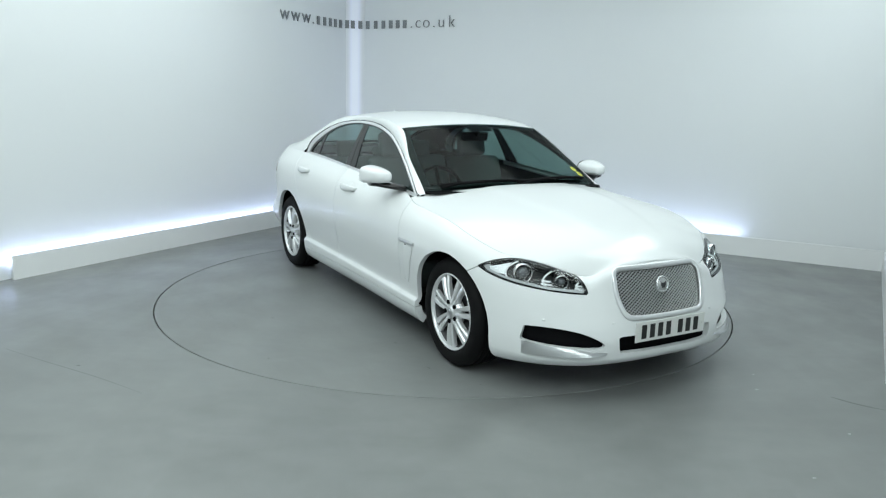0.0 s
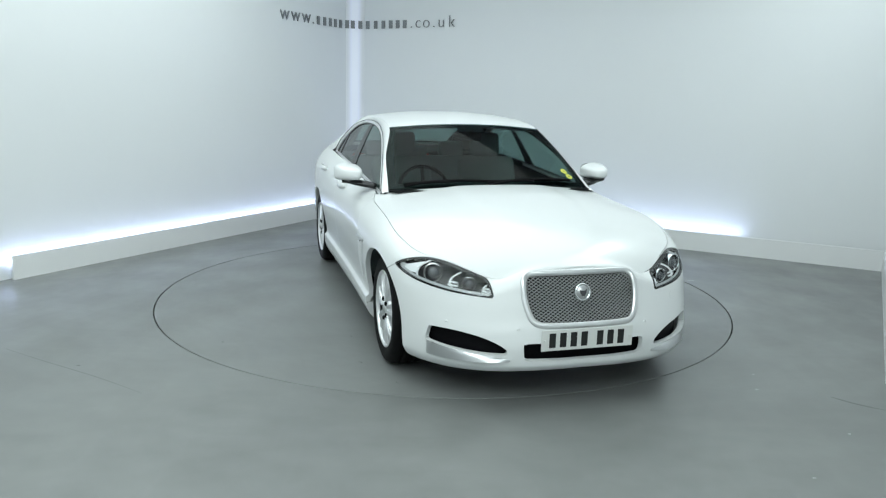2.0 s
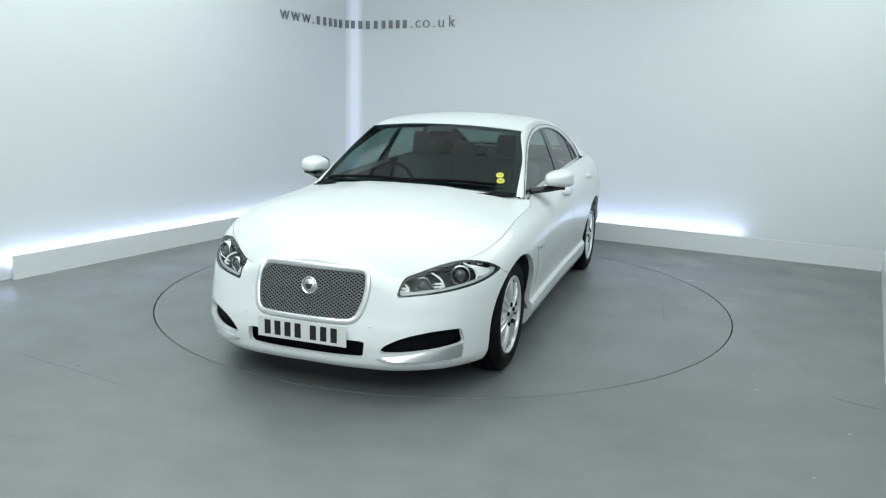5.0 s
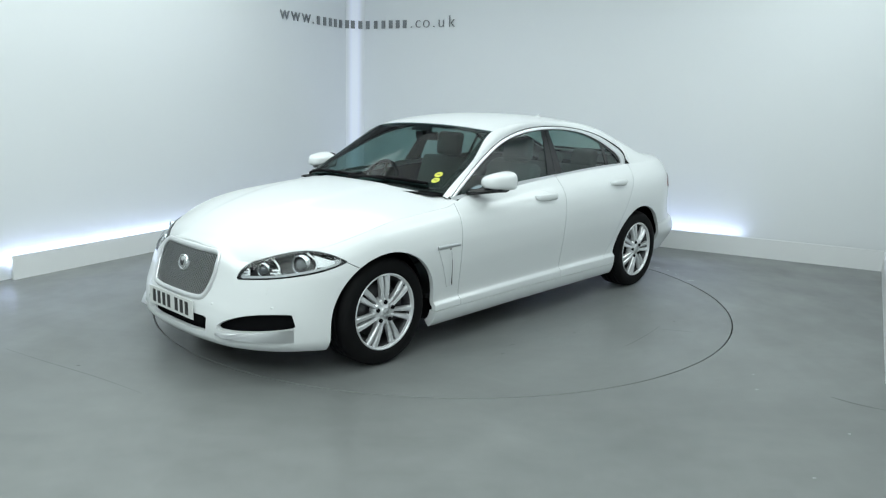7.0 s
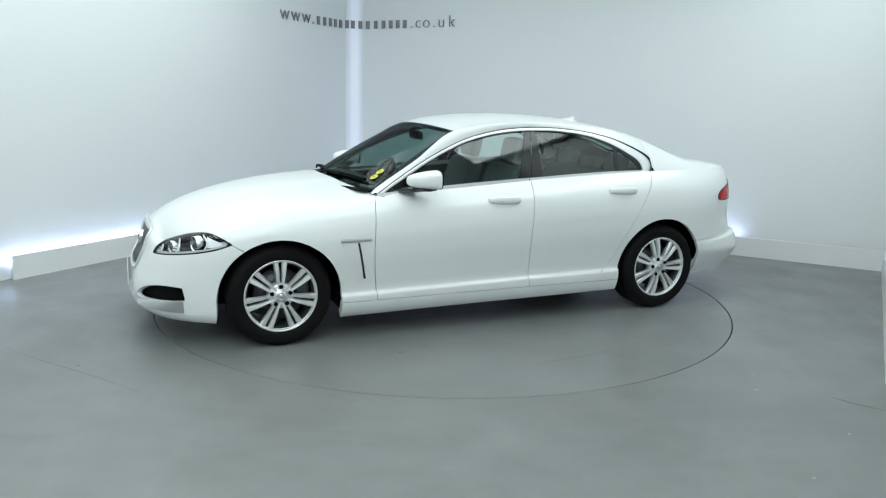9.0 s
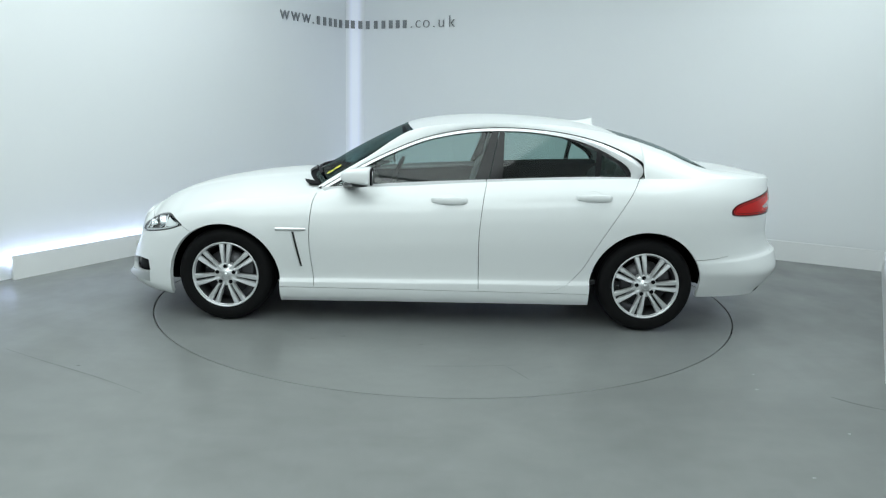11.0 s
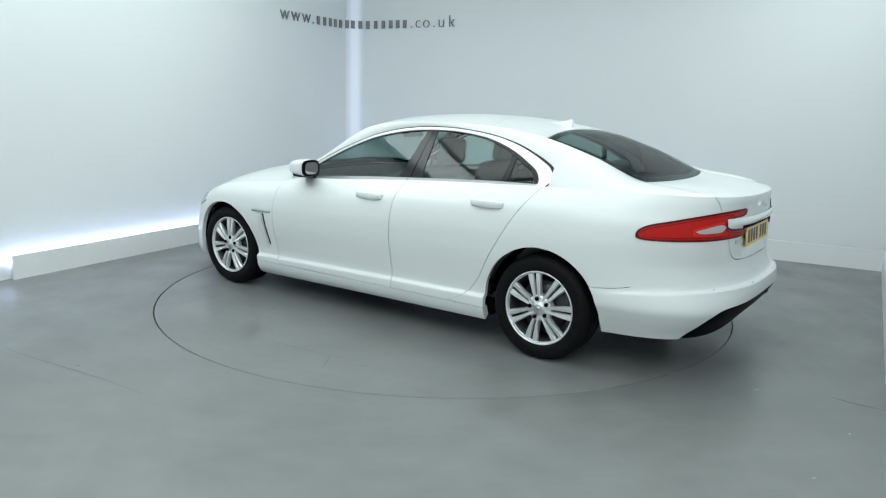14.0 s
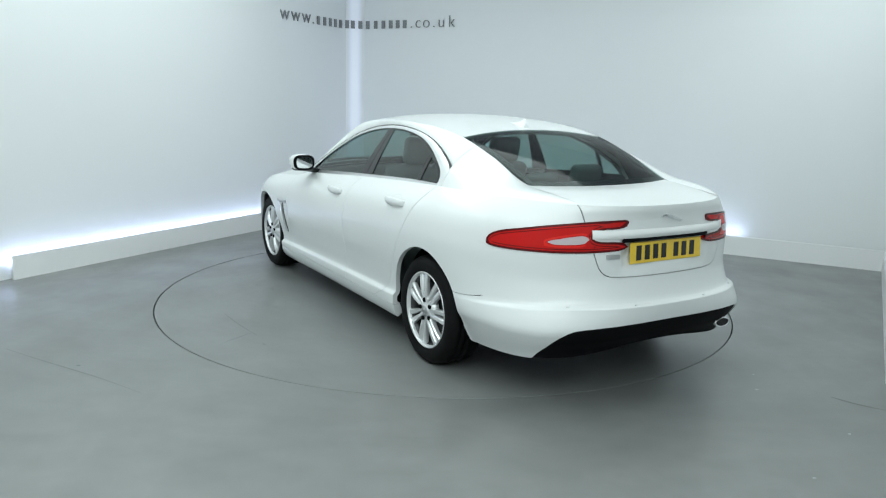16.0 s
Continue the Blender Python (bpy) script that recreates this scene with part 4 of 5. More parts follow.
        bm = sheet(belt, 40, 3, thick=0.006)
        m = mirrored(bm)
        part("belt_trim", bm, M_TRIM, ow[0], "chrome strip below the window")
        part("belt_trim", m, M_TRIM, ow[1], "chrome strip below the window")
    return car, front_doors, rear_doors, heads, bumper, boot, roof, screen


def finish_top(bm):
    """Folds down the rim of the bonnet, but not on the middle line."""
    bm.normal_update()
    rim = [e for e in bm.edges if e.is_boundary and max(abs(v.co.y) for v in e.verts) > 0.001]
    back = {}
    for e in rim:
        for v in e.verts:
            back.setdefault(v, None)
    for v in back:
        back[v] = bm.verts.new(v.co - v.normal * 0.02)
    for e in rim:
        a, b = e.verts
        vs = list(e.link_faces[0].verts)
        if vs[(vs.index(a) + 1) % len(vs)] == b:
            a, b = b, a
        bm.faces.new([a, b, back[b], back[a]])
        e.smooth = False
    return bm


M_LAMPBOWL = material("lamp_bowl", (0.03, 0.031, 0.033), 0.35, spec=0.3)
M_PROJECTOR = material("projector_glass", (0.1, 0.11, 0.12), 0.08, metal=0.3, coat=1.0)
M_LEDSTRIP = material("frosted_light_strip", (0.5, 0.52, 0.53), 0.3, vary=0.25, vary_scale=60)
M_LEDWHITE = material("white_light_guide", (0.85, 0.87, 0.88), 0.2)
M_TRIM = material("bright_trim", (0.8, 0.81, 0.82), 0.28, metal=0.7)
M_RED = material("red_lens", (0.56, 0.01, 0.009), 0.16, spec=0.22)
M_BRIGHTRED = material("bright_red_lens", (0.78, 0.022, 0.015), 0.15, spec=0.3)
M_DARKRED = material("dark_red_lens", (0.09, 0.002, 0.003), 0.25, spec=0.3)
M_CLEARRED = material("clear_lamp_insert", (0.55, 0.47, 0.48), 0.18, coat=1.0, bump=0.6, scale=400)

car, front_doors, rear_doors, headlights, bumper, boot, roof_fn, screen_fn = build_car()

M_SEAT = material("grey_leather", (0.135, 0.158, 0.153), 0.5, vary=0.1, vary_scale=6)
M_CABIN = material("dark_cabin_trim", (0.03, 0.031, 0.033), 0.6, vary=0.1)
M_PLATE_W = material("white_plate", (0.75, 0.76, 0.74), 0.3, coat=0.6)
M_PLATE_Y = material("yellow_plate", (0.82, 0.55, 0.03), 0.3, coat=0.6)
M_INK = material("black_ink", (0.012, 0.012, 0.012), 0.4)
M_STICKER = material("yellow_sticker", (0.6, 0.6, 0.06), 0.5)
M_LETTER = material("grey_letter", (0.2, 0.21, 0.22), 0.4, vary=0.05)
M_MIRROR = material("mirror_glass", (0.55, 0.57, 0.58), 0.02, metal=1.0)
M_GLOW = diffuser_glow()
M_SCUFF = material("scuff", (0.09, 0.095, 0.095), 0.6)
M_DUST = material("pale_chip", (0.5, 0.52, 0.53), 0.7)
M_SCUFF2 = material("faint_scuff", (0.125, 0.132, 0.131), 0.5)


def front_x(y, z):
    """The body's nose at half width y and height z."""
    u = 0.2
    for _ in range(6):
        s = (z - Z0) / (edge_z(u) - Z0)
        u = u_of_y(abs(y), min(1, max(0, s)))
    return hull(u, min(1, s / cap(u))).x


def rear_x(y, z):
    u = 2.8
    for _ in range(6):
        s = (z - Z0) / (edge_z(u) - Z0)
        u = u_of_y(abs(y), min(1, max(0, s)), True)
    return hull(u, min(1, s)).x


def side_point(x, z):
    u = u_of_x(x)
    for _ in range(4):
        s = (z - Z0) / (edge_z(u) - Z0)
        u = u_of_x(x, min(1, max(0, s)))
    return hull(u, min(1, s / cap(u)))


def make_wheel(name):
    wheel = new(name)
    prof = [(0.224, -0.004), (0.232, 0.002), (0.25, 0.008), (0.285, 0.011), (0.305, 0.004), (0.318, -0.012), (0.3255, -0.03)]
    for a in (-0.052, -0.098, -0.144):
        prof += [(0.328, a), (0.321, a - 0.001), (0.321, a - 0.009), (0.328, a - 0.01)]
    prof += [(0.3255, -0.2), (0.31, -0.222), (0.28, -0.232), (0.224, -0.222)]
    part("tyre", lathe(prof, 72), M_RUBBER, wheel, "black rubber tyre")
    bm = lathe([(0.2165, -0.018), (0.2185, -0.002), (0.2225, 0.004), (0.229, 0.005), (0.2315, 0.001), (0.229, -0.006), (0.214, -0.016)], 72)
    part("barrel", lathe([(0.2135, -0.017), (0.205, -0.03), (0.198, -0.06), (0.196, -0.12), (0.2, -0.2), (0.224, -0.215)], 48), M_DARKMETAL, wheel)
    rim = part("rim", bm, M_ALLOY, wheel, "silver seven twin-spoke alloy rim")
    # one spoke, turned and shared
    bm = bmesh.new()
    n = 8
    rings = []
    for k in range(n + 1):
        t = k / n
        r = lerp(0.045, 0.2185, t)
        off = lerp(0.0115, 0.0275, t)
        w = lerp(0.0085, 0.0188, t ** 1.2)
        y = -0.004 + 0.006 * math.sin(t * math.pi) - 0.006 * t * t
        deep = lerp(0.035, 0.022, t)
        rings.append([bm.verts.new(v) for v in ((off - w * 1.12, y - deep, r), (off - w, y - 0.009, r), (off - w * 0.62, y, r), (off + w * 0.6, y + 0.0025, r), (off + w, y - 0.007, r), (off + w * 1.12, y - deep, r))])
    for a, b in zip(rings, rings[1:]):
        for j in range(6):
            f = bm.faces.new([a[j], a[(j + 1) % 6], b[(j + 1) % 6], b[j]])
    bm.faces.new(rings[0])
    bm.faces.new(rings[-1])
    bmesh.ops.recalc_face_normals(bm, faces=bm.faces)
    m2 = bm.copy()
    for v in m2.verts:
        v.co.x = -v.co.x
    bmesh.ops.reverse_faces(m2, faces=m2.faces)
    meshes = []
    for b in (bm, m2):
        me = bpy.data.meshes.new("spoke")
        b.to_mesh(me)
        b.free()
        me.materials.append(M_ALLOY)
        meshes.append(me)
    for k in range(7):
        for me in meshes:
            ob = new("spoke", me)
            ob.parent = rim
            ob.matrix_basis = Matrix.Rotation(2 * math.pi * k / 7, 4, "Y")
    part("hub", lathe([(0.0003, 0.003), (0.026, 0.003), (0.03, 0.0), (0.032, -0.004), (0.07, -0.003), (0.08, -0.009), (0.086, -0.05)], 48), M_ALLOY, wheel)
    part("hub_cap", lathe([(0.0003, 0.006), (0.013, 0.006), (0.014, 0.0045), (0.022, 0.0045), (0.025, 0.006), (0.0275, 0.001)], 32), M_SATIN, wheel, "round silver centre cap")
    nut = lathe([(0.0003, 0.007), (0.0105, 0.007), (0.0135, 0.004), (0.0145, -0.012), (0.017, -0.012)], 8)
    me = bpy.data.meshes.new("wheel_nut")
    for f in nut.faces:
        f.smooth = False
    nut.to_mesh(me)
    nut.free()
    me.materials.append(M_BLACK)
    for k in range(5):
        a = 2 * math.pi * k / 5 + math.pi / 2
        ob = new("wheel_nut", me)
        ob.parent = wheel
        ob.location = (0.06 * math.cos(a), 0.0, 0.06 * math.sin(a))
    part("brake_disc", lathe([(0.06, -0.07), (0.163, -0.07), (0.163, -0.095), (0.06, -0.095)], 48), M_DARKMETAL, wheel)
    bm = bmesh.new()
    box(bm, -0.19, -0.09, -0.13, -0.055, -0.09, 0.09, 0.02)
    part("brake_caliper", bm, M_DARKMETAL, wheel)
    return wheel


HUB_Z, HUB_Y = 0.328, 0.89


def wheels():
    first = make_wheel("wheel")
    first.parent = car
    spots = [(WHEEL_F, HUB_Y, 0), (WHEEL_R, HUB_Y, 0), (WHEEL_F, -HUB_Y, 180), (WHEEL_R, -HUB_Y, 180)]
    for k, (x, y, a) in enumerate(spots):
        m = pose(x, y, HUB_Z, 0, 0, a) @ Matrix.Rotation(0.22 * k, 4, "Y")
        if k == 0:
            first.matrix_basis = m
        else:
            copy_thing(first, m)
    for xw in (WHEEL_F, WHEEL_R):
        for sgn in (1, -1):
            def liner(i, j, xw=xw, sgn=sgn):
                a = lerp(0.03, math.pi - 0.03, i)
                return Vector((xw + 0.004 + 0.4 * math.cos(a), sgn * lerp(0.8, 0.45, j), ARCH_Z - 0.006 + 0.4 * math.sin(a)))
            bm = sheet(liner, 36, 3, thick=0.004)
            part("arch_liner", bm, M_FELT, car, "black wheel arch liner")


def underside():
    bm = bmesh.new()
    box(bm, -1.06, 1.06, -0.8, 0.8, 0.175, 0.29, 0.03)
    part("underbody", bm, M_BLACK, car)
    bm = bmesh.new()
    box(bm, 1.06, 1.98, -0.52, 0.52, 0.2, 0.62, 0.03)
    part("engine_tray", bm, M_BLACK, car)
    bm = bmesh.new()
    box(bm, -2.36, -1.06, -0.54, 0.54, 0.27, 0.6, 0.04)
    part("rear_underbody", bm, M_BLACK, car)
    bm = bmesh.new()
    box(bm, -2.3, -1.86, -0.72, 0.72, 0.32, 0.6, 0.04)
    part("bumper_core", bm, M_BLACK, car)
    oval = [2 * math.pi * k / 20 for k in range(20)]
    bm = sweep(curve3((-2.25, -0.53, 0.318), (-2.36, -0.53, 0.336), (-2.443, -0.53, 0.338)), 8, [(0.058 * math.cos(a), 0.03 * math.sin(a)) for a in oval])
    part("exhaust_tip", bm, M_CHROME, car, "polished oval exhaust tip")
    # flat dark cap that paints the shade inside the pipe's end
    bm = sweep(curve3((-2.4432, -0.53, 0.338), (-2.4445, -0.53, 0.338)), 1, [(0.05 * math.cos(a), 0.022 * math.sin(a)) for a in oval])
    part("exhaust_mouth_shade", bm, M_SEAM, car)


def nose_details():
    grille = part("grille", sheet(lambda i, j: Vector((front_x(lerp(-0.34, 0.34, i), lerp(0.42, 0.7, j)) - 0.045, lerp(-0.34, 0.34, i), lerp(0.42, 0.7, j))), 24, 10, thick=0.004), M_SEAM, car, "silver mesh radiator grille with chrome surround")
    bm = bmesh.new()
    pitch, slope = 0.0262, 0.64
    for sgn in (1, -1):
        for k in range(-30, 31):
            y0 = k * pitch
            run = []
            for q in range(41):
                z = lerp(0.425, 0.695, q / 40)
                y = y0 + sgn * (z - 0.56) / slope
                if abs(y) < 0.33 and d_grille(y, z) < -0.002:
                    run.append((y, z))
            if len(run) < 3:
                continue
            prev = None
            for q, (y, z) in enumerate(run):
                x = front_x(y, z) - 0.014 + 0.002 * sgn
                w = 0.0048
                ring = [bm.verts.new(v) for v in ((x, y - w, z), (x + 0.0045, y, z), (x, y + w, z), (x - 0.006, y, z))]
                if prev:
                    for j in range(4):
                        bm.faces.new([prev[j], prev[(j + 1) % 4], ring[(j + 1) % 4], ring[j]])
                prev = ring
    bmesh.ops.recalc_face_normals(bm, faces=bm.faces)
    part("grille_mesh", bm, M_CHROME2, grille, "bright diamond mesh")
    loop = [Vector((front_x(y, z) + 0.003, y, z)) for y, z in GRILLE]

    part("grille_surround", ring_tube(loop, 0.0165, 0.019), M_TRIM, grille, "chrome grille surround")
    c = Vector((front_x(0, 0.59) + 0.004, 0, 0.59))
    turn = Matrix.Translation(c) @ Vector((1, 0, 0.18)).to_track_quat("Y", "Z").to_matrix().to_4x4()
    bm = lathe([(0.047, -0.02), (0.0475, 0.002), (0.044, 0.007), (0.039, 0.007), (0.037, 0.003), (0.0003, 0.003)], 40)
    bm.transform(turn)
    part("badge", bm, M_CHROME, grille, "round chrome badge")
    bm = lathe([(0.034, 0.003), (0.033, 0.006), (0.0003, 0.0075)], 32)
    bm.transform(turn)
    part("badge_centre", bm, M_SATIN, grille)
    bm = bmesh.new()
    for pts in ([(-0.02, 0.016), (-0.012, 0.008), (0.012, 0.008), (0.02, 0.016), (0.017, -0.004), (0.008, -0.02), (-0.008, -0.02), (-0.017, -0.004)],):
        vs = [bm.verts.new((x, 0.0095, z)) for x, z in pts]
        f = bm.faces.new(vs)
        r = bmesh.ops.extrude_face_region(bm, geom=[f])
        for v in r["geom"]:
            if isinstance(v, bmesh.types.BMVert):
                v.co.y -= 0.006
    bmesh.ops.recalc_face_normals(bm, faces=bm.faces)
    bm.transform(turn)
    part("badge_shape", bm, M_DARKMETAL, grille)

    # lower intake and fog recesses
    part("lower_intake", sheet(lambda i, j: Vector((front_x(lerp(-0.37, 0.37, i), 0.3) - 0.06, lerp(-0.37, 0.37, i), lerp(0.23, 0.37, j))), 16, 3, thick=0.004), M_BLACK, bumper, "black lower air intake")
    for s in (1, -1):
        def recess(i, j, s=s):
            u, z = lerp(0.19, 0.6, i), lerp(0.27, 0.41, j)
            p = hull(u, (z - Z0) / (edge_z(u) - Z0) / cap(u))
            return Vector((p.x - 0.05, (p.y - 0.03 * i) * s, z))
        part("fog_recess", sheet(recess, 14, 4, thick=0.004, flip=s < 0), M_BLACK, bumper, "black fog lamp recess")

        def blade(i, j, s=s):
            u = lerp(0.205, 0.562, i)
            z = lerp(lerp(0.252, 0.24, min(1, i * 1.2)), lerp(0.264, 0.312, i ** 0.9), j)
            p = hull(u, (z - Z0) / (edge_z(u) - Z0) / cap(u))
            k = 0.03 * (1 - j) ** 0.7 * min(1, 5 * i) * (1 - i) ** 0.8 + 0.003
            d = Vector((1, 0.5 * i, 0)).normalized()
            p = p + d * k
            return Vector((p.x, p.y * s, p.z))
        part("bumper_blade", sheet(blade, 24, 5, thick=0.008, flip=s < 0), M_SATIN, bumper, "bright silver blade below the fog recess")

        # parking sensors and washer cover
        for y, z in ((0.365, 0.415), (0.7, 0.43)):
            bm = lathe([(0.01, -0.004), (0.0095, 0.0006), (0.0003, 0.0008)], 20)
            c = Vector((front_x(y, z), y * s, z))
            d = Vector((1, s * (0.2 if y < 0.5 else 0.9), 0))
            bm.transform(Matrix.Translation(c) @ d.to_track_quat("Y", "Z").to_matrix().to_4x4())
            part("parking_sensor", bm, M_PAINT, bumper)

        def washer(i, j, s=s):
            y, z = lerp(0.595, 0.66, i), lerp(0.5, 0.535, j)
            return Vector((front_x(y, z) + 0.0022, y * s, z))
        part("washer_cover", sheet(washer, 6, 4, flange=0.004, flip=s < 0), M_PAINT, bumper)

    # number plates with plain bars
    def plate(x, z, tilt, mat, sgn, name, label):
        bm = bmesh.new()
        box(bm, -0.005, 0.0, -0.26, 0.26, -0.0555, 0.0555, 0.0018)
        me = bpy.data.meshes.new(name)
        bm.to_mesh(me)
        bm.free()
        me.materials.append(mat)
        p = new(name, me)
        p["label"] = label
        p.parent = car
        p.matrix_basis = pose(x, 0, z, 0, tilt, 0) if sgn > 0 else pose(x, 0, z, 0, 0, 180) @ pose(0, 0, 0, 0, tilt, 0)
        ys = [-0.2, -0.14, -0.08, -0.02, 0.07, 0.13, 0.19]
        for y in ys:
            bm = bmesh.new()
            box(bm, 0.0002, 0.0012, y - 0.018, y + 0.018, -0.0385, 0.0385)
            part("bar", bm, M_INK, p)
        for y in (-0.243, 0.243):
            bm = lathe([(0.006, 0.0), (0.005, 0.002), (0.0003, 0.0025)], 14)
            bm.transform(Matrix.Translation((0, y, 0)) @ Matrix.Rotation(radians(-90), 4, "Z"))
            part("screw", bm, mat, p)
        return p

    plate(2.336, 0.366, 0, M_PLATE_W, 1, "front_number_plate", "white plate with black bars")
    plate(-2.462, 0.811, -3, M_PLATE_Y, -1, "rear_number_plate", "yellow plate with black bars")


def ring_tube(loop, a, b):
    """A closed bar along a loop in the nose's plane."""
    bm = bmesh.new()
    rings = []
    n = len(loop)
    mid = sum(loop, Vector()) / n
    for i, p in enumerate(loop):
        d = (loop[(i + 1) % n] - loop[i - 1]).normalized()
        out = Vector((1, 0, 0.12)).normalized()
        side = d.cross(out).normalized()
        rings.append([bm.verts.new(p + side * a * math.cos(t) + out * b * 0.5 * math.sin(t)) for t in [2 * math.pi * k / 8 for k in range(8)]])
    for i in range(n):
        r, q = rings[i], rings[(i + 1) % n]
        for k in range(8):
            bm.faces.new([r[k], r[(k + 1) % 8], q[(k + 1) % 8], q[k]]).smooth = True
    bmesh.ops.recalc_face_normals(bm, faces=bm.faces)
    return bm


def tail_details():
    def blade(i, j):
        y = lerp(-0.475, 0.475, i)
        z = lerp(0.893, 0.938, j)
        k = 0.016 * math.sin(math.pi * (0.15 + 0.7 * j)) * max(0.15, 1 - abs(2 * i - 1) ** 6)
        return Vector((rear_x(y, z) - 0.004 - k, y, z))
    part("boot_blade", sheet(blade, 50, 8, thick=0.006, flip=True), M_BLADE, boot, "bright strip across the boot lid")
    # black sheet that paints the shade of the recess under the blade
    part("boot_slot_shade", sheet(lambda i, j: (lambda y, z: Vector((rear_x(y, z) - 0.003, y, z)))(lerp(-0.31, 0.31, i) , lerp(0.876 - 0.006 * (2 * i - 1) ** 2, 0.8935, j)), 30, 4, thick=0.01, flip=True), M_BLACK, boot, "black strip painting the recess shade above the plate")
    # leaping badge as a plain slanted shape, and a plain bar for the model name
    pts = [(-0.075, 0.99), (-0.05, 1.0), (-0.02, 0.992), (0.03, 0.978), (0.07, 0.969), (0.08, 0.975), (0.05, 0.984), (0.02, 0.996), (-0.01, 1.006), (-0.05, 1.01), (-0.07, 1.003)]
    bm = bmesh.new()
    vs = [bm.verts.new((rear_x(y, z) - 0.008, -y, z - 0.003)) for y, z in pts]
    f = bm.faces.new(vs)
    r = bmesh.ops.extrude_face_region(bm, geom=[f])
    for v in r["geom"]:
        if isinstance(v, bmesh.types.BMVert):
            v.co.x += 0.008
    bmesh.ops.recalc_face_normals(bm, faces=bm.faces)
    part("boot_badge", bm, M_CHROME, boot, "chrome badge on the boot lid")
    part("name_bar", sheet(lambda i, j: (lambda y, z: Vector((rear_x(y, z) - 0.004, y, z)))(lerp(0.325, 0.40, i), lerp(0.79, 0.812, j)), 6, 2, thick=0.004, flip=False), M_SATIN, boot)
    # shark-fin aerial
    bm = bmesh.new()
    prof = [(-1.0, 0.0, 0.012), (-1.06, 0.012, 0.02), (-1.12, 0.034, 0.018), (-1.165, 0.056, 0.008), (-1.175, 0.054, 0.006), (-1.182, 0.0, 0.022)]
    rings = []
    for x, h, w in prof:
        zr = roof_height(x)
        rings.append([bm.verts.new(v) for v in ((x, -0.03, zr - 0.01), (x, -w * 0.6, zr + h * 0.6), (x, 0, zr + h), (x, w * 0.6, zr + h * 0.6), (x, 0.03, zr - 0.01))])
    for a, b in zip(rings, rings[1:]):
        for j in range(4):
            bm.faces.new([a[j], a[j + 1], b[j + 1], b[j]]).smooth = True
    bm.faces.new(rings[-1])
    bmesh.ops.recalc_face_normals(bm, faces=bm.faces)
    part("aerial", bm, M_PAINT, car, "small white shark-fin aerial")
    for y in (0.25, 0.6):
        for s in (1, -1):
            bm = lathe([(0.01, -0.004), (0.0095, 0.0006), (0.0003, 0.0008)], 20)
            bm.transform(Matrix.Translation((rear_x(y, 0.55), y * s, 0.55)) @ Vector((-1, 0.2 * s * (y > 0.4), 0)).to_track_quat("Y", "Z").to_matrix().to_4x4())
            part("parking_sensor", bm, M_PAINT, car)


def roof_height(x):
    best = min((roof_fn(0.5, k / 60) for k in range(61)), key=lambda p: abs(p.x - x))
    return best.z


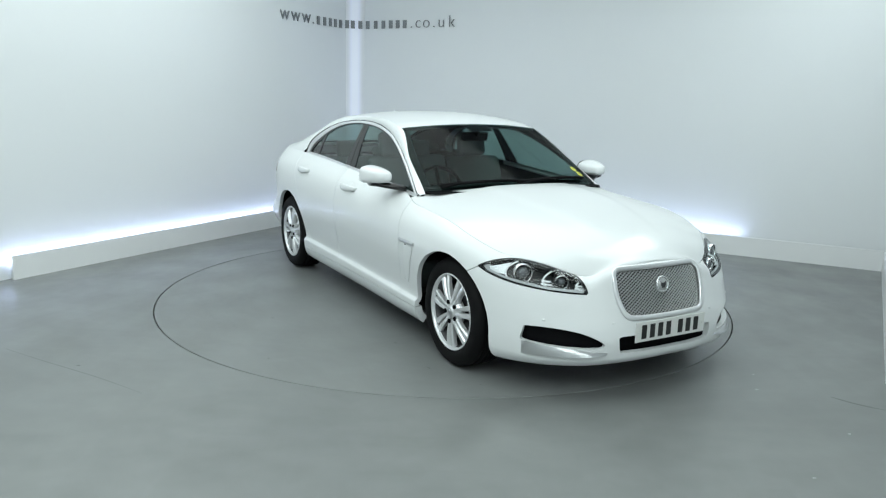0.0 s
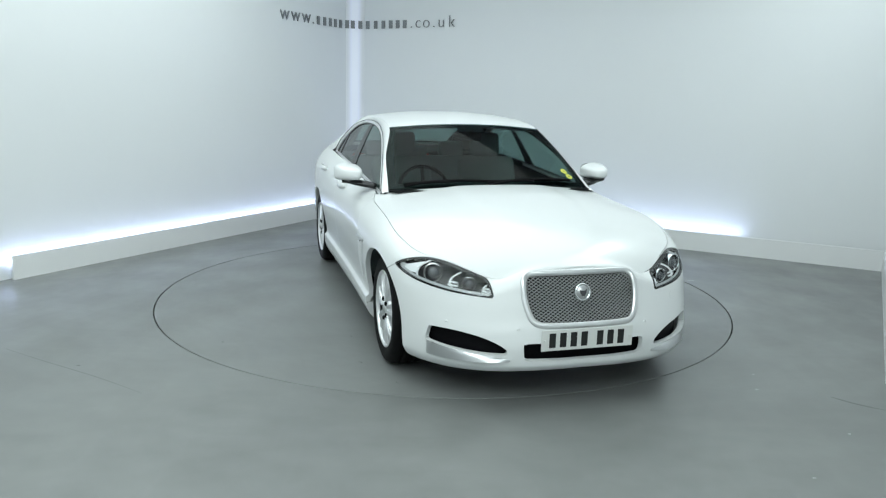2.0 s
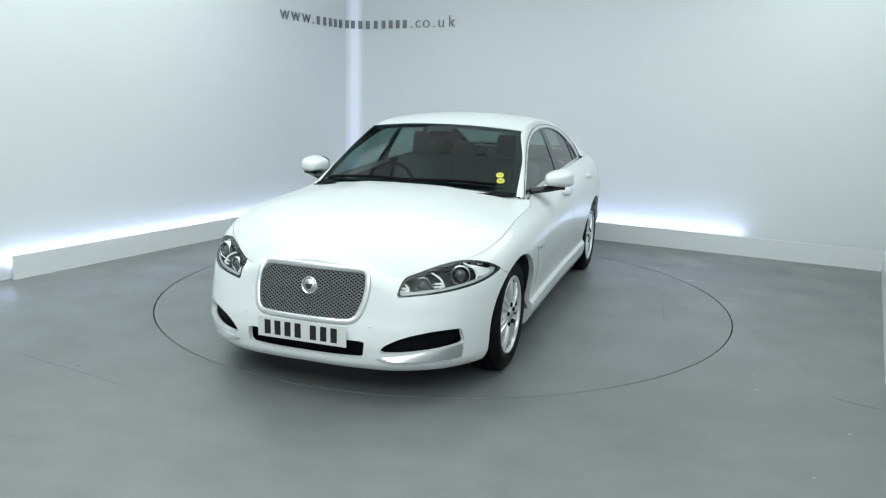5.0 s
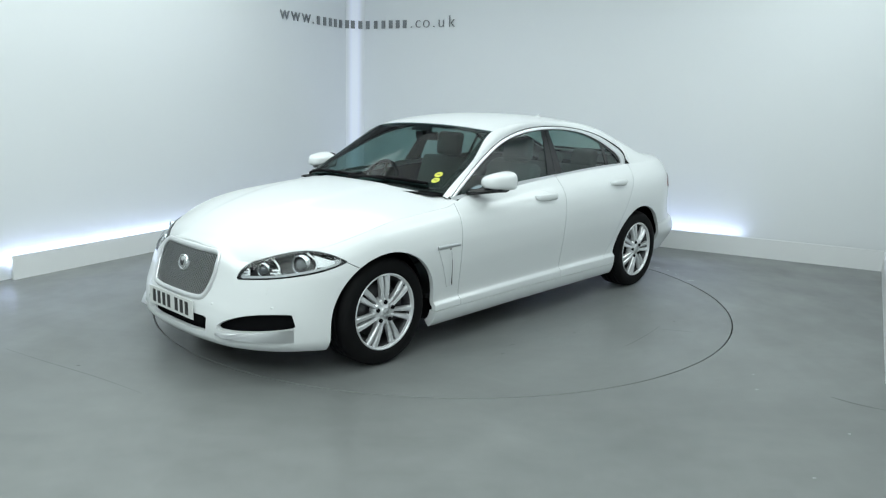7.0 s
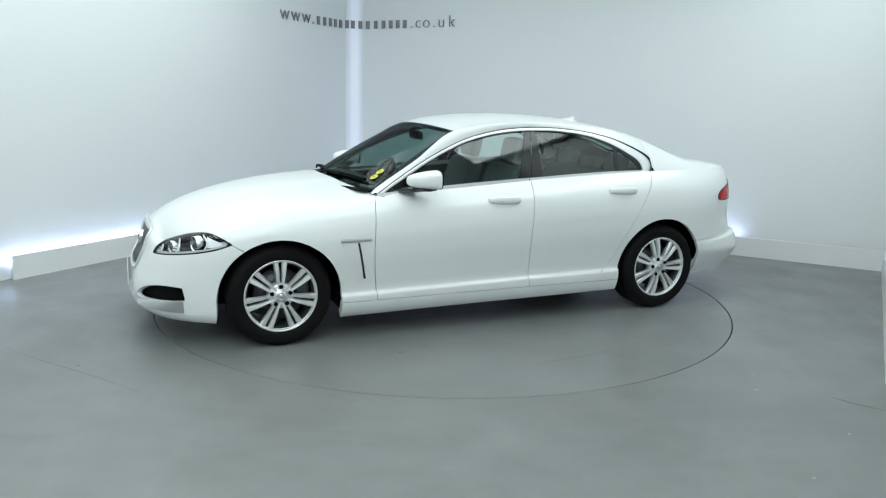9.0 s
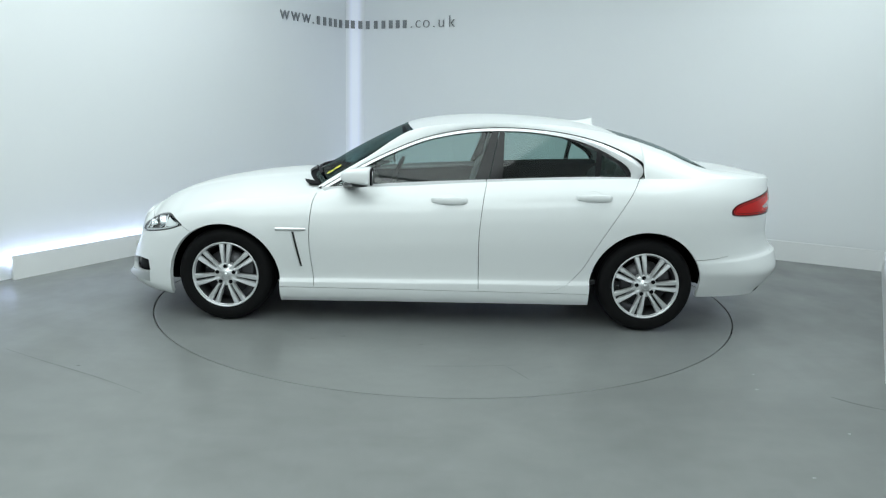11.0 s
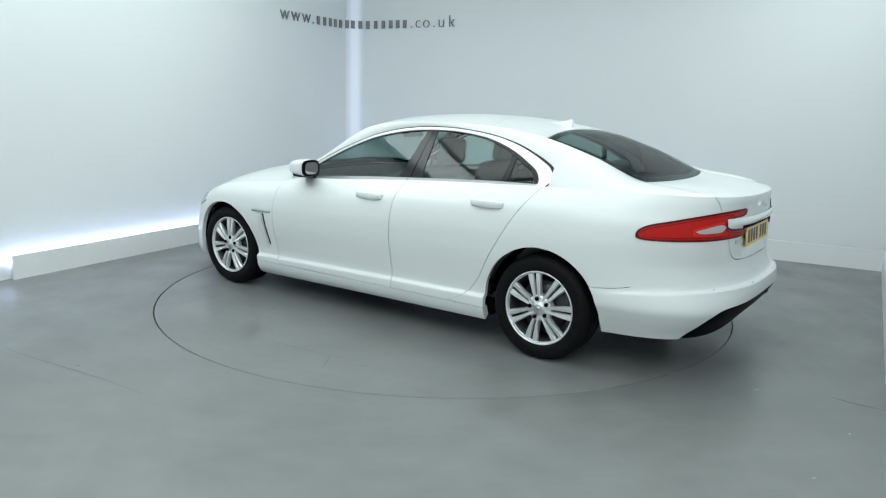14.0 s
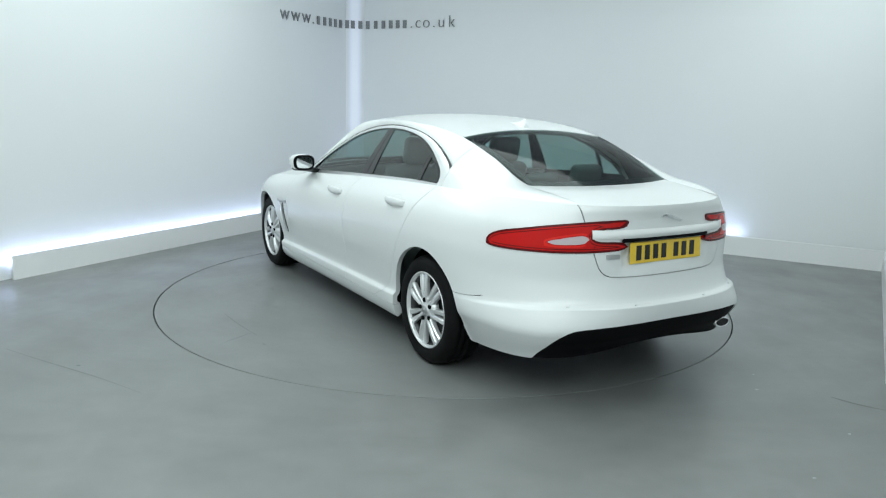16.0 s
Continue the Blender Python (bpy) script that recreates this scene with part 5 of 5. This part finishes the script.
def side_details():
    for s, fd, rd in ((1, front_doors[0], rear_doors[0]), (-1, front_doors[1], rear_doors[1])):
        for x0, x1, z, owner in ((0.038, -0.209, 0.89, fd), (-0.942, -1.182, 0.932, rd)):
            bm = bmesh.new()
            rings = []
            n = 14
            for k in range(n + 1):
                t = k / n
                x = lerp(x0, x1, t)
                p = side_point(x, z)
                lift = 0.03 * math.sin(math.pi * t) ** 0.35 + 0.002
                hgt = 0.023 * (0.55 + 0.45 * math.sin(math.pi * t) ** 0.5) * (1 + 0.25 * t)
                ring = []
                for q in range(8):
                    a = 2 * math.pi * q / 8
                    ring.append(bm.verts.new((x, (p.y + lift + 0.009 * math.cos(a)) * s, z + hgt * math.sin(a))))
                rings.append(ring)
            for a, b in zip(rings, rings[1:]):
                for j in range(8):
                    bm.faces.new([a[j], a[(j + 1) % 8], b[(j + 1) % 8], b[j]]).smooth = True
            bm.faces.new(rings[0])
            bm.faces.new(rings[-1])
            bmesh.ops.recalc_face_normals(bm, faces=bm.faces)
            part("door_handle", bm, M_PAINT, owner, "white pull handle")
            # finger hollow
            bm = bmesh.new()
            c = side_point((x0 + x1) / 2, z + 0.012)
            ring0, ring1 = [], []
            for q in range(24):
                a = 2 * math.pi * q / 24
                for rr, k, dy in ((ring0, 1.0, 0.0016), (ring1, 0.72, -0.004)):
                    x, zz = c.x + 0.062 * k * math.cos(a), c.z + 0.03 * k * math.sin(a)
                    rr.append(bm.verts.new((x, (side_point(x, zz).y + dy) * s, zz)))
            cv = bm.verts.new((c.x, (c.y + 0.0005) * s, c.z))
            for q in range(24):
                bm.faces.new([ring0[q], ring0[(q + 1) % 24], ring1[(q + 1) % 24], ring1[q]]).smooth = True
                bm.faces.new([ring1[q], ring1[(q + 1) % 24], cv]).smooth = True
            bmesh.ops.recalc_face_normals(bm, faces=bm.faces)
            part("handle_cup", bm, M_PAINT, owner)
        # wing vent: bright bar, and a flat black strip painting a slanting slot's shade
        vent = part("wing_vent", sheet(lambda i, j: (lambda p: Vector((p.x, (p.y + 0.004 + 0.006 * math.sin(math.pi * j)) * s, p.z)))(side_point(lerp(1.088, 0.886, i), lerp(0.658 + 0.004 * i, 0.684, j))), 14, 4, thick=0.008, flip=s < 0), M_SATIN, car, "bright vent bar on the front wing")
        slot = lambda x, z, o: (lambda p: Vector((p.x, (p.y + o) * s, p.z)))(side_point(x, z))
        part("vent_slot_shade", sheet(lambda i, j: slot(lerp(0.928, 0.914, i) + lerp(0.0, 0.05, j), lerp(0.41, 0.655, j), 0.0016), 3, 12, thick=0.002, flip=s < 0), M_SEAM, vent, "black strip painting the shade of a slanting slot")
        part("vent_panel", sheet(lambda i, j: slot(lerp(lerp(0.931, 0.981, j), lerp(0.968, 1.078, j), i), lerp(0.405, 0.652, j), 0.013 * (1 - i) ** 1.5 * (0.3 + 0.7 * j) + 0.0012), 5, 12, thick=0.004, flip=s < 0), M_PAINT, vent)
        # mirrors
        mirror = part("door_mirror", mirror_shell(s), M_PAINT, car, "white door mirror with black base")
        bm = bmesh.new()
        part("mirror_base", sweep(curve3((0.60, 0.775 * s, 0.955), (0.585, 0.84 * s, 0.968), (0.53, 0.92 * s, 0.982), (0.51, 0.995 * s, 0.992)), 10, [(0.05, -0.012), (0.058, 0.012), (0.0, 0.024), (-0.058, 0.012), (-0.05, -0.012), (0.0, -0.018)]), M_GLOSSBLACK, mirror, "gloss black mirror arm")

        def mglass(i, j, s=s):
            a, r = 2 * math.pi * i, j
            return Vector((0.428, (0.947 + 0.074 * r * math.copysign(abs(math.cos(a)) ** 0.6, math.cos(a))) * s, 1.042 + 0.05 * r * math.copysign(abs(math.sin(a)) ** 0.6, math.sin(a))))
        part("mirror_rim", sheet(lambda i, j, s=s: mglass(i, j, s) + Vector((0.004, 0, 0)) + Vector((0, (0.011 * math.cos(2 * math.pi * i)) * j * s, 0.009 * math.sin(2 * math.pi * i) * j)), 32, 4, thick=0.01), M_BLACK, mirror)
        part("mirror_glass", sheet(lambda i, j, s=s: mglass(i, j * 0.88, s) - Vector((0.004, 0, 0)), 32, 4, thick=0.002), M_MIRROR, mirror, "silvered mirror glass")
        part("indicator", sheet(lambda i, j, s=s: Vector((0.612 - 0.16 * i ** 2 - 0.0, (lerp(0.90, 1.046, i)) * s, 1.003 + 0.012 * j)), 10, 2, thick=0.004), M_LEDWHITE, mirror)


def mirror_shell(s):
    bm = bmesh.new()
    bmesh.ops.create_uvsphere(bm, u_segments=32, v_segments=20, radius=1.0)
    for v in bm.verts:
        x, y, z = v.co
        y2 = math.copysign(abs(y) ** 0.48, y)
        z2 = math.copysign(abs(z) ** 0.52, z)
        fx = x if x > 0 else x * 0.1
        slim = 1 - 0.28 * max(0, -y2) - 0.06 * max(0, y2)
        v.co = Vector((0.45 + 0.195 * fx * (1 - 0.3 * max(0, y2)), (0.948 + 0.095 * y2) * s, 1.035 + (0.073 if z2 > 0 else 0.05) * z2 * slim * (1 - 0.12 * max(0, x))))
    bmesh.ops.recalc_face_normals(bm, faces=bm.faces)
    for f in bm.faces:
        f.smooth = True
    return bm


def cabin():
    # dark lining under the windows, shelf and dashboard
    for s in (1, -1):
        def lining(i, j, s=s):
            u = lerp(1.1, 2.72, i)
            p = hull(u, lerp(0.74, 0.985, j))
            return Vector((p.x, (p.y - 0.06 + 0.03 * j) * s, p.z - 0.012))
        part("door_lining", sheet(lining, 40, 8, thick=0.004, flip=s < 0), M_CABIN, car, "dark door lining")

        def capping(i, j, s=s):
            p = hull(u_of_x(lerp(-0.45, -1.36, i), 1.0), 1.0)
            return Vector((p.x, (p.y - 0.042) * s, p.z + lerp(-0.03, 0.016, j)))
        part("door_capping", sheet(capping, 24, 3, thick=0.004, flip=s < 0), M_CABIN, car, "dark door capping")
    bm = bmesh.new()
    box(bm, -1.5, 1.0, -0.78, 0.78, 0.3, 0.34, 0.01)
    part("cabin_floor", bm, M_CABIN, car)
    part("parcel_shelf", sheet(lambda i, j: Vector((lerp(-1.42, -2.12, j), lerp(-0.72, 0.72, i) * (1 - 0.12 * j), 1.03 + 0.015 * j)), 12, 4, thick=0.02, flip=True), M_CABIN, car)

    # lining inside the rear pillars
    for s in (1, -1):
        def pillar(i, j, s=s):
            top = Vector((lerp(-1.46, -1.95, i), lerp(0.51, 0.5, i), lerp(1.262, 1.082, i)))
            low = Vector((lerp(-1.46, -2.0, i), lerp(0.71, 0.66, i), 1.02))
            p = top.lerp(low, j)
            return Vector((p.x, p.y * s, p.z))
        part("pillar_lining", sheet(pillar, 12, 6, thick=0.004, flip=s < 0), M_CABIN, car, "dark rear pillar lining")

    def dash(i, j):
        y = lerp(-0.72, 0.72, i)
        k = abs(2 * i - 1)
        prof = [(0.93 - 0.14 * k ** 2, 0.968), (0.8 - 0.08 * k ** 2, 0.978), (0.66, 0.968), (0.56, 0.93), (0.53, 0.86), (0.6, 0.7), (0.62, 0.45)]
        a = j * (len(prof) - 1)
        q = min(int(a), len(prof) - 2)
        x, z = [lerp(prof[q][c], prof[q + 1][c], a - q) for c in (0, 1)]
        return Vector((x, y, z - 0.02 * k ** 3 + 0.02 * math.exp(-((y + 0.37) / 0.16) ** 2) * (1 if 1 < a < 3.2 else 0)))
    part("dashboard", sheet(dash, 40, 24, thick=0.01), M_CABIN, car, "dark dashboard")
    bm = bmesh.new()
    box(bm, -0.5, 0.6, -0.12, 0.12, 0.34, 0.62, 0.03)
    part("centre_console", bm, M_CABIN, car)
    # steering wheel on the right-hand side
    wheel_m = pose(0.39, -0.37, 0.9, 0, 65, 0)
    ring = [wheel_m @ Vector((0.185 * math.cos(2 * math.pi * k / 40), 0.185 * math.sin(2 * math.pi * k / 40), 0)) for k in range(41)]
    path = lambda t: ring[min(40, int(t * 40))].lerp(ring[min(40, int(t * 40) + 1)], t * 40 - int(t * 40))
    st = part("steering_wheel", sweep(path, 40, tube(0.015, 8)), M_BLACK, car, "black steering wheel")
    bm = bmesh.new()
    box(bm, -0.06, 0.06, -0.07, 0.07, -0.03, 0.015, 0.02, wheel_m)
    for a in (90, -90, 180):
        box(bm, 0.04, 0.18, -0.015, 0.015, -0.012, 0.002, 0.004, wheel_m @ pose(0, 0, 0, 0, 0, a))
    part("steering_boss", bm, M_BLACK, st)
    for y in (0.37, -0.37):
        seat(-0.12, y, 0.25)
    # rear bench
    bm = bmesh.new()
    box(bm, -1.1, -0.62, -0.62, 0.62, 0.36, 0.58, 0.06)
    box(bm, -0.07, 0.07, -0.64, 0.64, 0, 0.56, 0.06, pose(-1.14, 0, 0.5, 0, -24, 0))
    part("rear_bench", bm, M_SEAT, car, "grey leather rear bench", smooth=True)
    for y in (0.36, -0.36, 0):
        bm = bmesh.new()
        box(bm, -0.045, 0.045, -0.12, 0.12, -0.03, 0.13 if y else 0.08, 0.035, pose(-1.36, y, 1.03, 0, -16, 0))
        part("rear_headrest", bm, M_SEAT, car, smooth=True)
    # headlining
    part("headlining", sheet(lambda i, j: roof_fn(lerp(0.02, 0.98, i), j) + Vector((0, 0, -0.03)), 20, 20, flip=True), material("headlining", (0.16, 0.16, 0.155), 0.9), car, "pale grey headlining")
    bm = bmesh.new()
    box(bm, -0.015, 0.015, -0.115, 0.115, -0.032, 0.032, 0.012, pose(0.24, 0, 1.285, 0, 12, 0))
    box(bm, 0.0, 0.05, -0.012, 0.012, 0.03, 0.09, 0.005, pose(0.24, 0, 1.27, 0, 12, 0))
    part("rear_view_mirror", bm, M_BLACK, car, "black interior mirror")
    # stickers inside the windscreen
    for k, (i0, j0) in enumerate(((0.062, 0.13), (0.072, 0.215))):
        def stick(i, j):
            a = 2 * math.pi * i
            return screen_fn(i0 + 0.022 + 0.019 * j * math.cos(a), j0 + 0.04 * j * math.sin(a)) + Vector((0.006, 0, 0.012))
        part("windscreen_sticker", sheet(stick, 20, 3, thick=0.001, flip=True), M_STICKER, car, "round yellow sticker")
        part("sticker_bar", sheet(lambda i, j: screen_fn(i0 + 0.014 + 0.016 * i, j0 - 0.004 + 0.008 * j) + Vector((0.008, 0, 0.015)), 4, 2, thick=0.0006, flip=True), M_INK, car)
    # cowl and wipers
    part("cowl", sheet(lambda i, j: screen_fn(i, 0) + Vector((lerp(-0.03, 0.09, j), 0, lerp(-0.012, -0.012, j))) * (1 if 0.0 < i < 1 else 0.6), 40, 3, thick=0.006, flip=False), M_BLACK, car, "black scuttle panel")
    for i0, j0, i1, j1 in ((0.93, 0.015, 0.5, 0.035), (0.55, 0.02, 0.1, 0.055)):
        def blade(t):
            return screen_fn(lerp(i0, i1, t), lerp(j0, j1, t) + 0.02 * math.sin(math.pi * t)) + Vector((0.008, 0, 0.02))
        wp = part("wiper", sweep(blade, 24, [(0.012, 0), (0.006, 0.009), (-0.006, 0.009), (-0.012, 0), (-0.003, -0.012), (0.003, -0.012)]), M_BLACK, car, "black wiper")
        arm = lambda t: screen_fn(lerp(i0, (i0 + i1) / 2, t), lerp(-0.0, j0 + 0.03, t)) + Vector((0.03 - 0.015 * t, 0, 0.012 + 0.014 * math.sin(math.pi * t)))
        part("wiper_arm", sweep(arm, 16, tube(0.009, 6)), M_BLACK, wp)


def seat(x, y, dark):
    bm = bmesh.new()
    box(bm, -0.1, 0.42, -0.25, 0.25, 0.42, 0.6, 0.06, pose(x, y, -0.02, 0, 0, 0))
    box(bm, -0.06, 0.06, -0.25, 0.25, 0.0, 0.58, 0.055, pose(x - 0.06, y, 0.54, 0, -20, 0))
    ob = part("front_seat", bm, M_SEAT, car, "grey leather front seat", smooth=True)
    bm = bmesh.new()
    box(bm, -0.045, 0.045, -0.13, 0.13, 0.0, 0.2, 0.04, pose(x - 0.27, y, 1.09, 0, -12, 0))
    part("headrest", bm, M_SEAT, ob, smooth=True)


M_CHROME2 = material("bright_mesh", (0.33, 0.34, 0.345), 0.42, metal=0.45)
M_BLADE = material("bright_blade", (0.88, 0.89, 0.89), 0.15, metal=0.1, coat=1.0)
wheels()
underside()
nose_details()
tail_details()
side_details()
cabin()


# ---- sign, corner light, marks ----
SLOT_L, SLOT_R = 0.17, 0.175
def text_mesh(chars, size):
    cu = bpy.data.curves.new("letter", "FONT")
    cu.body, cu.size, cu.extrude, cu.align_x = chars, size, 0.006, "CENTER"
    cu.resolution_u, cu.offset = 4, -0.0035
    ob = bpy.data.objects.new("letter", cu)
    scene.collection.objects.link(ob)
    me = bpy.data.meshes.new_from_object(ob.evaluated_get(bpy.context.evaluated_depsgraph_get()))
    bpy.data.objects.remove(ob)
    me.materials.append(M_LETTER)
    return me


def wall_sign():
    sign = new("wall_sign")
    tagged(sign, "grey raised web address lettering running across the wall corner", "sign")
    inner = CORNER + N1 * GAP_R + N2 * GAP
    base = 2.425
    meshes = {}

    slot_a, slot_b = inner + E2 * SLOT_L, inner + E1 * SLOT_R

    def place(ch, wall, d, size=0.21):
        if wall == "L":
            x_axis, p = -E2, inner + E2 * d
        elif wall == "R":
            x_axis, p = E1, inner + E1 * d
        else:
            x_axis = (slot_b - slot_a).normalized()
            p = slot_a + x_axis * d
        out = Vector((x_axis.y, -x_axis.x, 0))
        m = Matrix((x_axis, Vector((0, 0, 1)), out)).transposed().to_4x4()
        m.translation = p + out * 0.01 + Vector((0, 0, base - (0.008 if wall == "L" else 0)))
        if ch in "www.couk":
            if (ch, size) not in meshes:
                meshes[ch, size] = text_mesh(ch, size)
            ob = new("letter", meshes[ch, size])
        else:
            if "bar" not in meshes:
                bm = bmesh.new()
                box(bm, -0.026, 0.026, 0, 0.1, -0.006, 0.006, 0.002)
                me = bpy.data.meshes.new("letter_bar")
                bm.to_mesh(me)
                bm.free()
                me.materials.append(M_LETTER)
                meshes["bar"] = me
            ob = new("letter_bar", meshes["bar"])
        ob.parent = sign
        ob.matrix_basis = m

    for ch, d in (("w", 1.379), ("w", 1.182), ("w", 0.985), (".", 0.851), ("-", 0.753), ("-", 0.626), ("-", 0.511), ("-", 0.406), ("-", 0.293)):
        place(ch, "L", d, 0.24)
    for d in (0.015, 0.09, 0.19):
        place("-", "slot", d)
    for ch, d in (("-", 0.232), ("-", 0.357), ("-", 0.475), ("-", 0.587), ("-", 0.692), ("-", 0.797), (".", 0.896), ("c", 0.993), ("o", 1.114), (".", 1.224), ("u", 1.328), ("k", 1.473)):
        place(ch, "R", d)


def corner_light():
    """An upright glowing diffuser set across the corner of the walls, behind a slim frame."""
    inner = CORNER + N1 * GAP_R + N2 * GAP
    a, b = inner + E2 * SLOT_L, inner + E1 * SLOT_R
    light = new("corner_light")
    tagged(light, "upright bluish glowing light strip in the wall corner", "light")
    x_axis = (b - a).normalized()
    out = Vector((x_axis.y, -x_axis.x, 0))
    wide = (b - a).length
    m = Matrix((x_axis, out, Vector((0, 0, 1)))).transposed().to_4x4()
    m.translation = a
    bm = bmesh.new()
    box(bm, 0.012, wide - 0.012, -0.01, 0.0, 0.01, CEILING_Z - 0.01, 0.0, m)
    part("diffuser", bm, M_GLOW, light, "softly glowing bluish diffuser")
    for x0, x1 in ((0.0, 0.012), (wide - 0.012, wide)):
        bm = bmesh.new()
        box(bm, x0, x1, -0.01, 0.002, 0.01, CEILING_Z - 0.01, 0.0, m)
        part("frame_bar", bm, M_WALL, light)


def mark(name, pts, w, mat, label, parent=None, z=0.0012):
    pts = [Vector((*p, z)) for p in pts]
    path = curve3(*pts)
    bm = bmesh.new()
    prev = None
    n = 14
    for k in range(n + 1):
        t = k / n
        p, d = path(t), (path(min(1, t + 0.02)) - path(max(0, t - 0.02))).normalized()
        s = Vector((-d.y, d.x, 0)) * w * (0.35 + 0.65 * math.sin(math.pi * min(0.97, max(0.03, t)))) * (0.8 + 0.4 * noise.noise(p * 9))
        ring = [bm.verts.new(p - s), bm.verts.new(p + s)]
        if prev:
            bm.faces.new([prev[0], ring[0], ring[1], prev[1]])
        prev = ring
    bmesh.ops.recalc_face_normals(bm, faces=bm.faces)
    if sum(f.normal.z for f in bm.faces) < 0:
        bmesh.ops.reverse_faces(bm, faces=bm.faces)
    return tagged(part(name, bm, mat, parent), label, kind="" if parent else "structure")


CHIPS = [(2.073, 1.120, 0.030), (2.139, 1.007, 0.020), (2.177, 0.859, 0.020), (2.236, 0.612, 0.040)]
wall_sign()
corner_light()
mark("scuff", [(0.11, 1.762), (-0.18, 1.742), (-0.47, 1.70)], 0.004, M_SCUFF2, "thin dark scuff", turntable)
mark("scuff", [(-0.397, 1.724), (-0.46, 1.83), (-0.514, 1.93)], 0.004, M_SCUFF2, "thin dark scuff", turntable)
mark("floor_scuff", [(-2.66, -1.657), (-2.3, -1.86), (-1.9, -2.08), (-1.58, -2.28)], 0.004, M_SCUFF2, "long faint scuff on the painted floor")
mark("floor_scuff", [(2.158, -2.077), (2.25, -2.17), (2.37, -2.246)], 0.012, M_SCUFF2, "faint scuff on the painted floor")
mark("floor_spot", [(-2.11, -1.9), (-2.085, -1.905)], 0.006, M_SCUFF, "dark spot on the painted floor")
for x, y in ((1.859, -1.755), (1.781, -1.997), (2.011, -2.553), (1.622, -3.007), (1.9, 0.9), (2.0, 0.75)):
    mark("floor_chip", [(x - 0.008, y), (x + 0.01, y + 0.003)], 0.005, M_DUST, "pale chip in the floor paint")
random.seed(4)
for k in range(14):
    a, r = random.uniform(0, 6.28), random.uniform(1.3, 2.15)
    x, y = r * math.cos(a), r * math.sin(a)
    mark("speck", [(x, y), (x + random.uniform(-0.02, 0.02), y + random.uniform(-0.02, 0.02)), (x + 0.03, y + 0.004)], 0.003, M_SCUFF, "small dark speck", turntable)
for x, y, w in CHIPS:
    mark("floor_chip", [(x - w, y + 0.008), (x + w, y - 0.008)], 0.007, M_DUST, "pale chip in the floor paint beside the turntable")

CAR_X, CAR_Y = 0.0555, 0.0673


def motions():
    """The turntable starts from rest and carries the car round."""
    turn = [(0, -59.96), (0.5, -60.7), (1, -63.22), (1.5, -67.4), (2, -73.2), (2.5, -79.21), (3, -85.32), (3.5, -91.39), (4, -97.44), (4.5, -103.46), (5, -109.46),
            (5.5, -115.43), (6, -121.39), (6.5, -127.33), (7, -133.26), (7.5, -139.17), (8, -145.07), (8.5, -150.97), (9, -156.86), (9.5, -162.74), (10, -168.62), (10.5, -174.5),
            (11, -180.37), (11.5, -186.25), (12, -192.12), (12.5, -198), (13, -203.88), (13.5, -209.76), (14, -215.64), (14.5, -221.53), (15, -227.42), (15.5, -233.32), (16, -239.22)]
    walk(turntable, [(t, Matrix.Rotation(radians(a), 4, "Z")) for t, a in turn])
    walk(car, [(t, Matrix.Rotation(radians(a), 4, "Z") @ Matrix.Translation((CAR_X, CAR_Y, 0))) for t, a in turn])


motions()
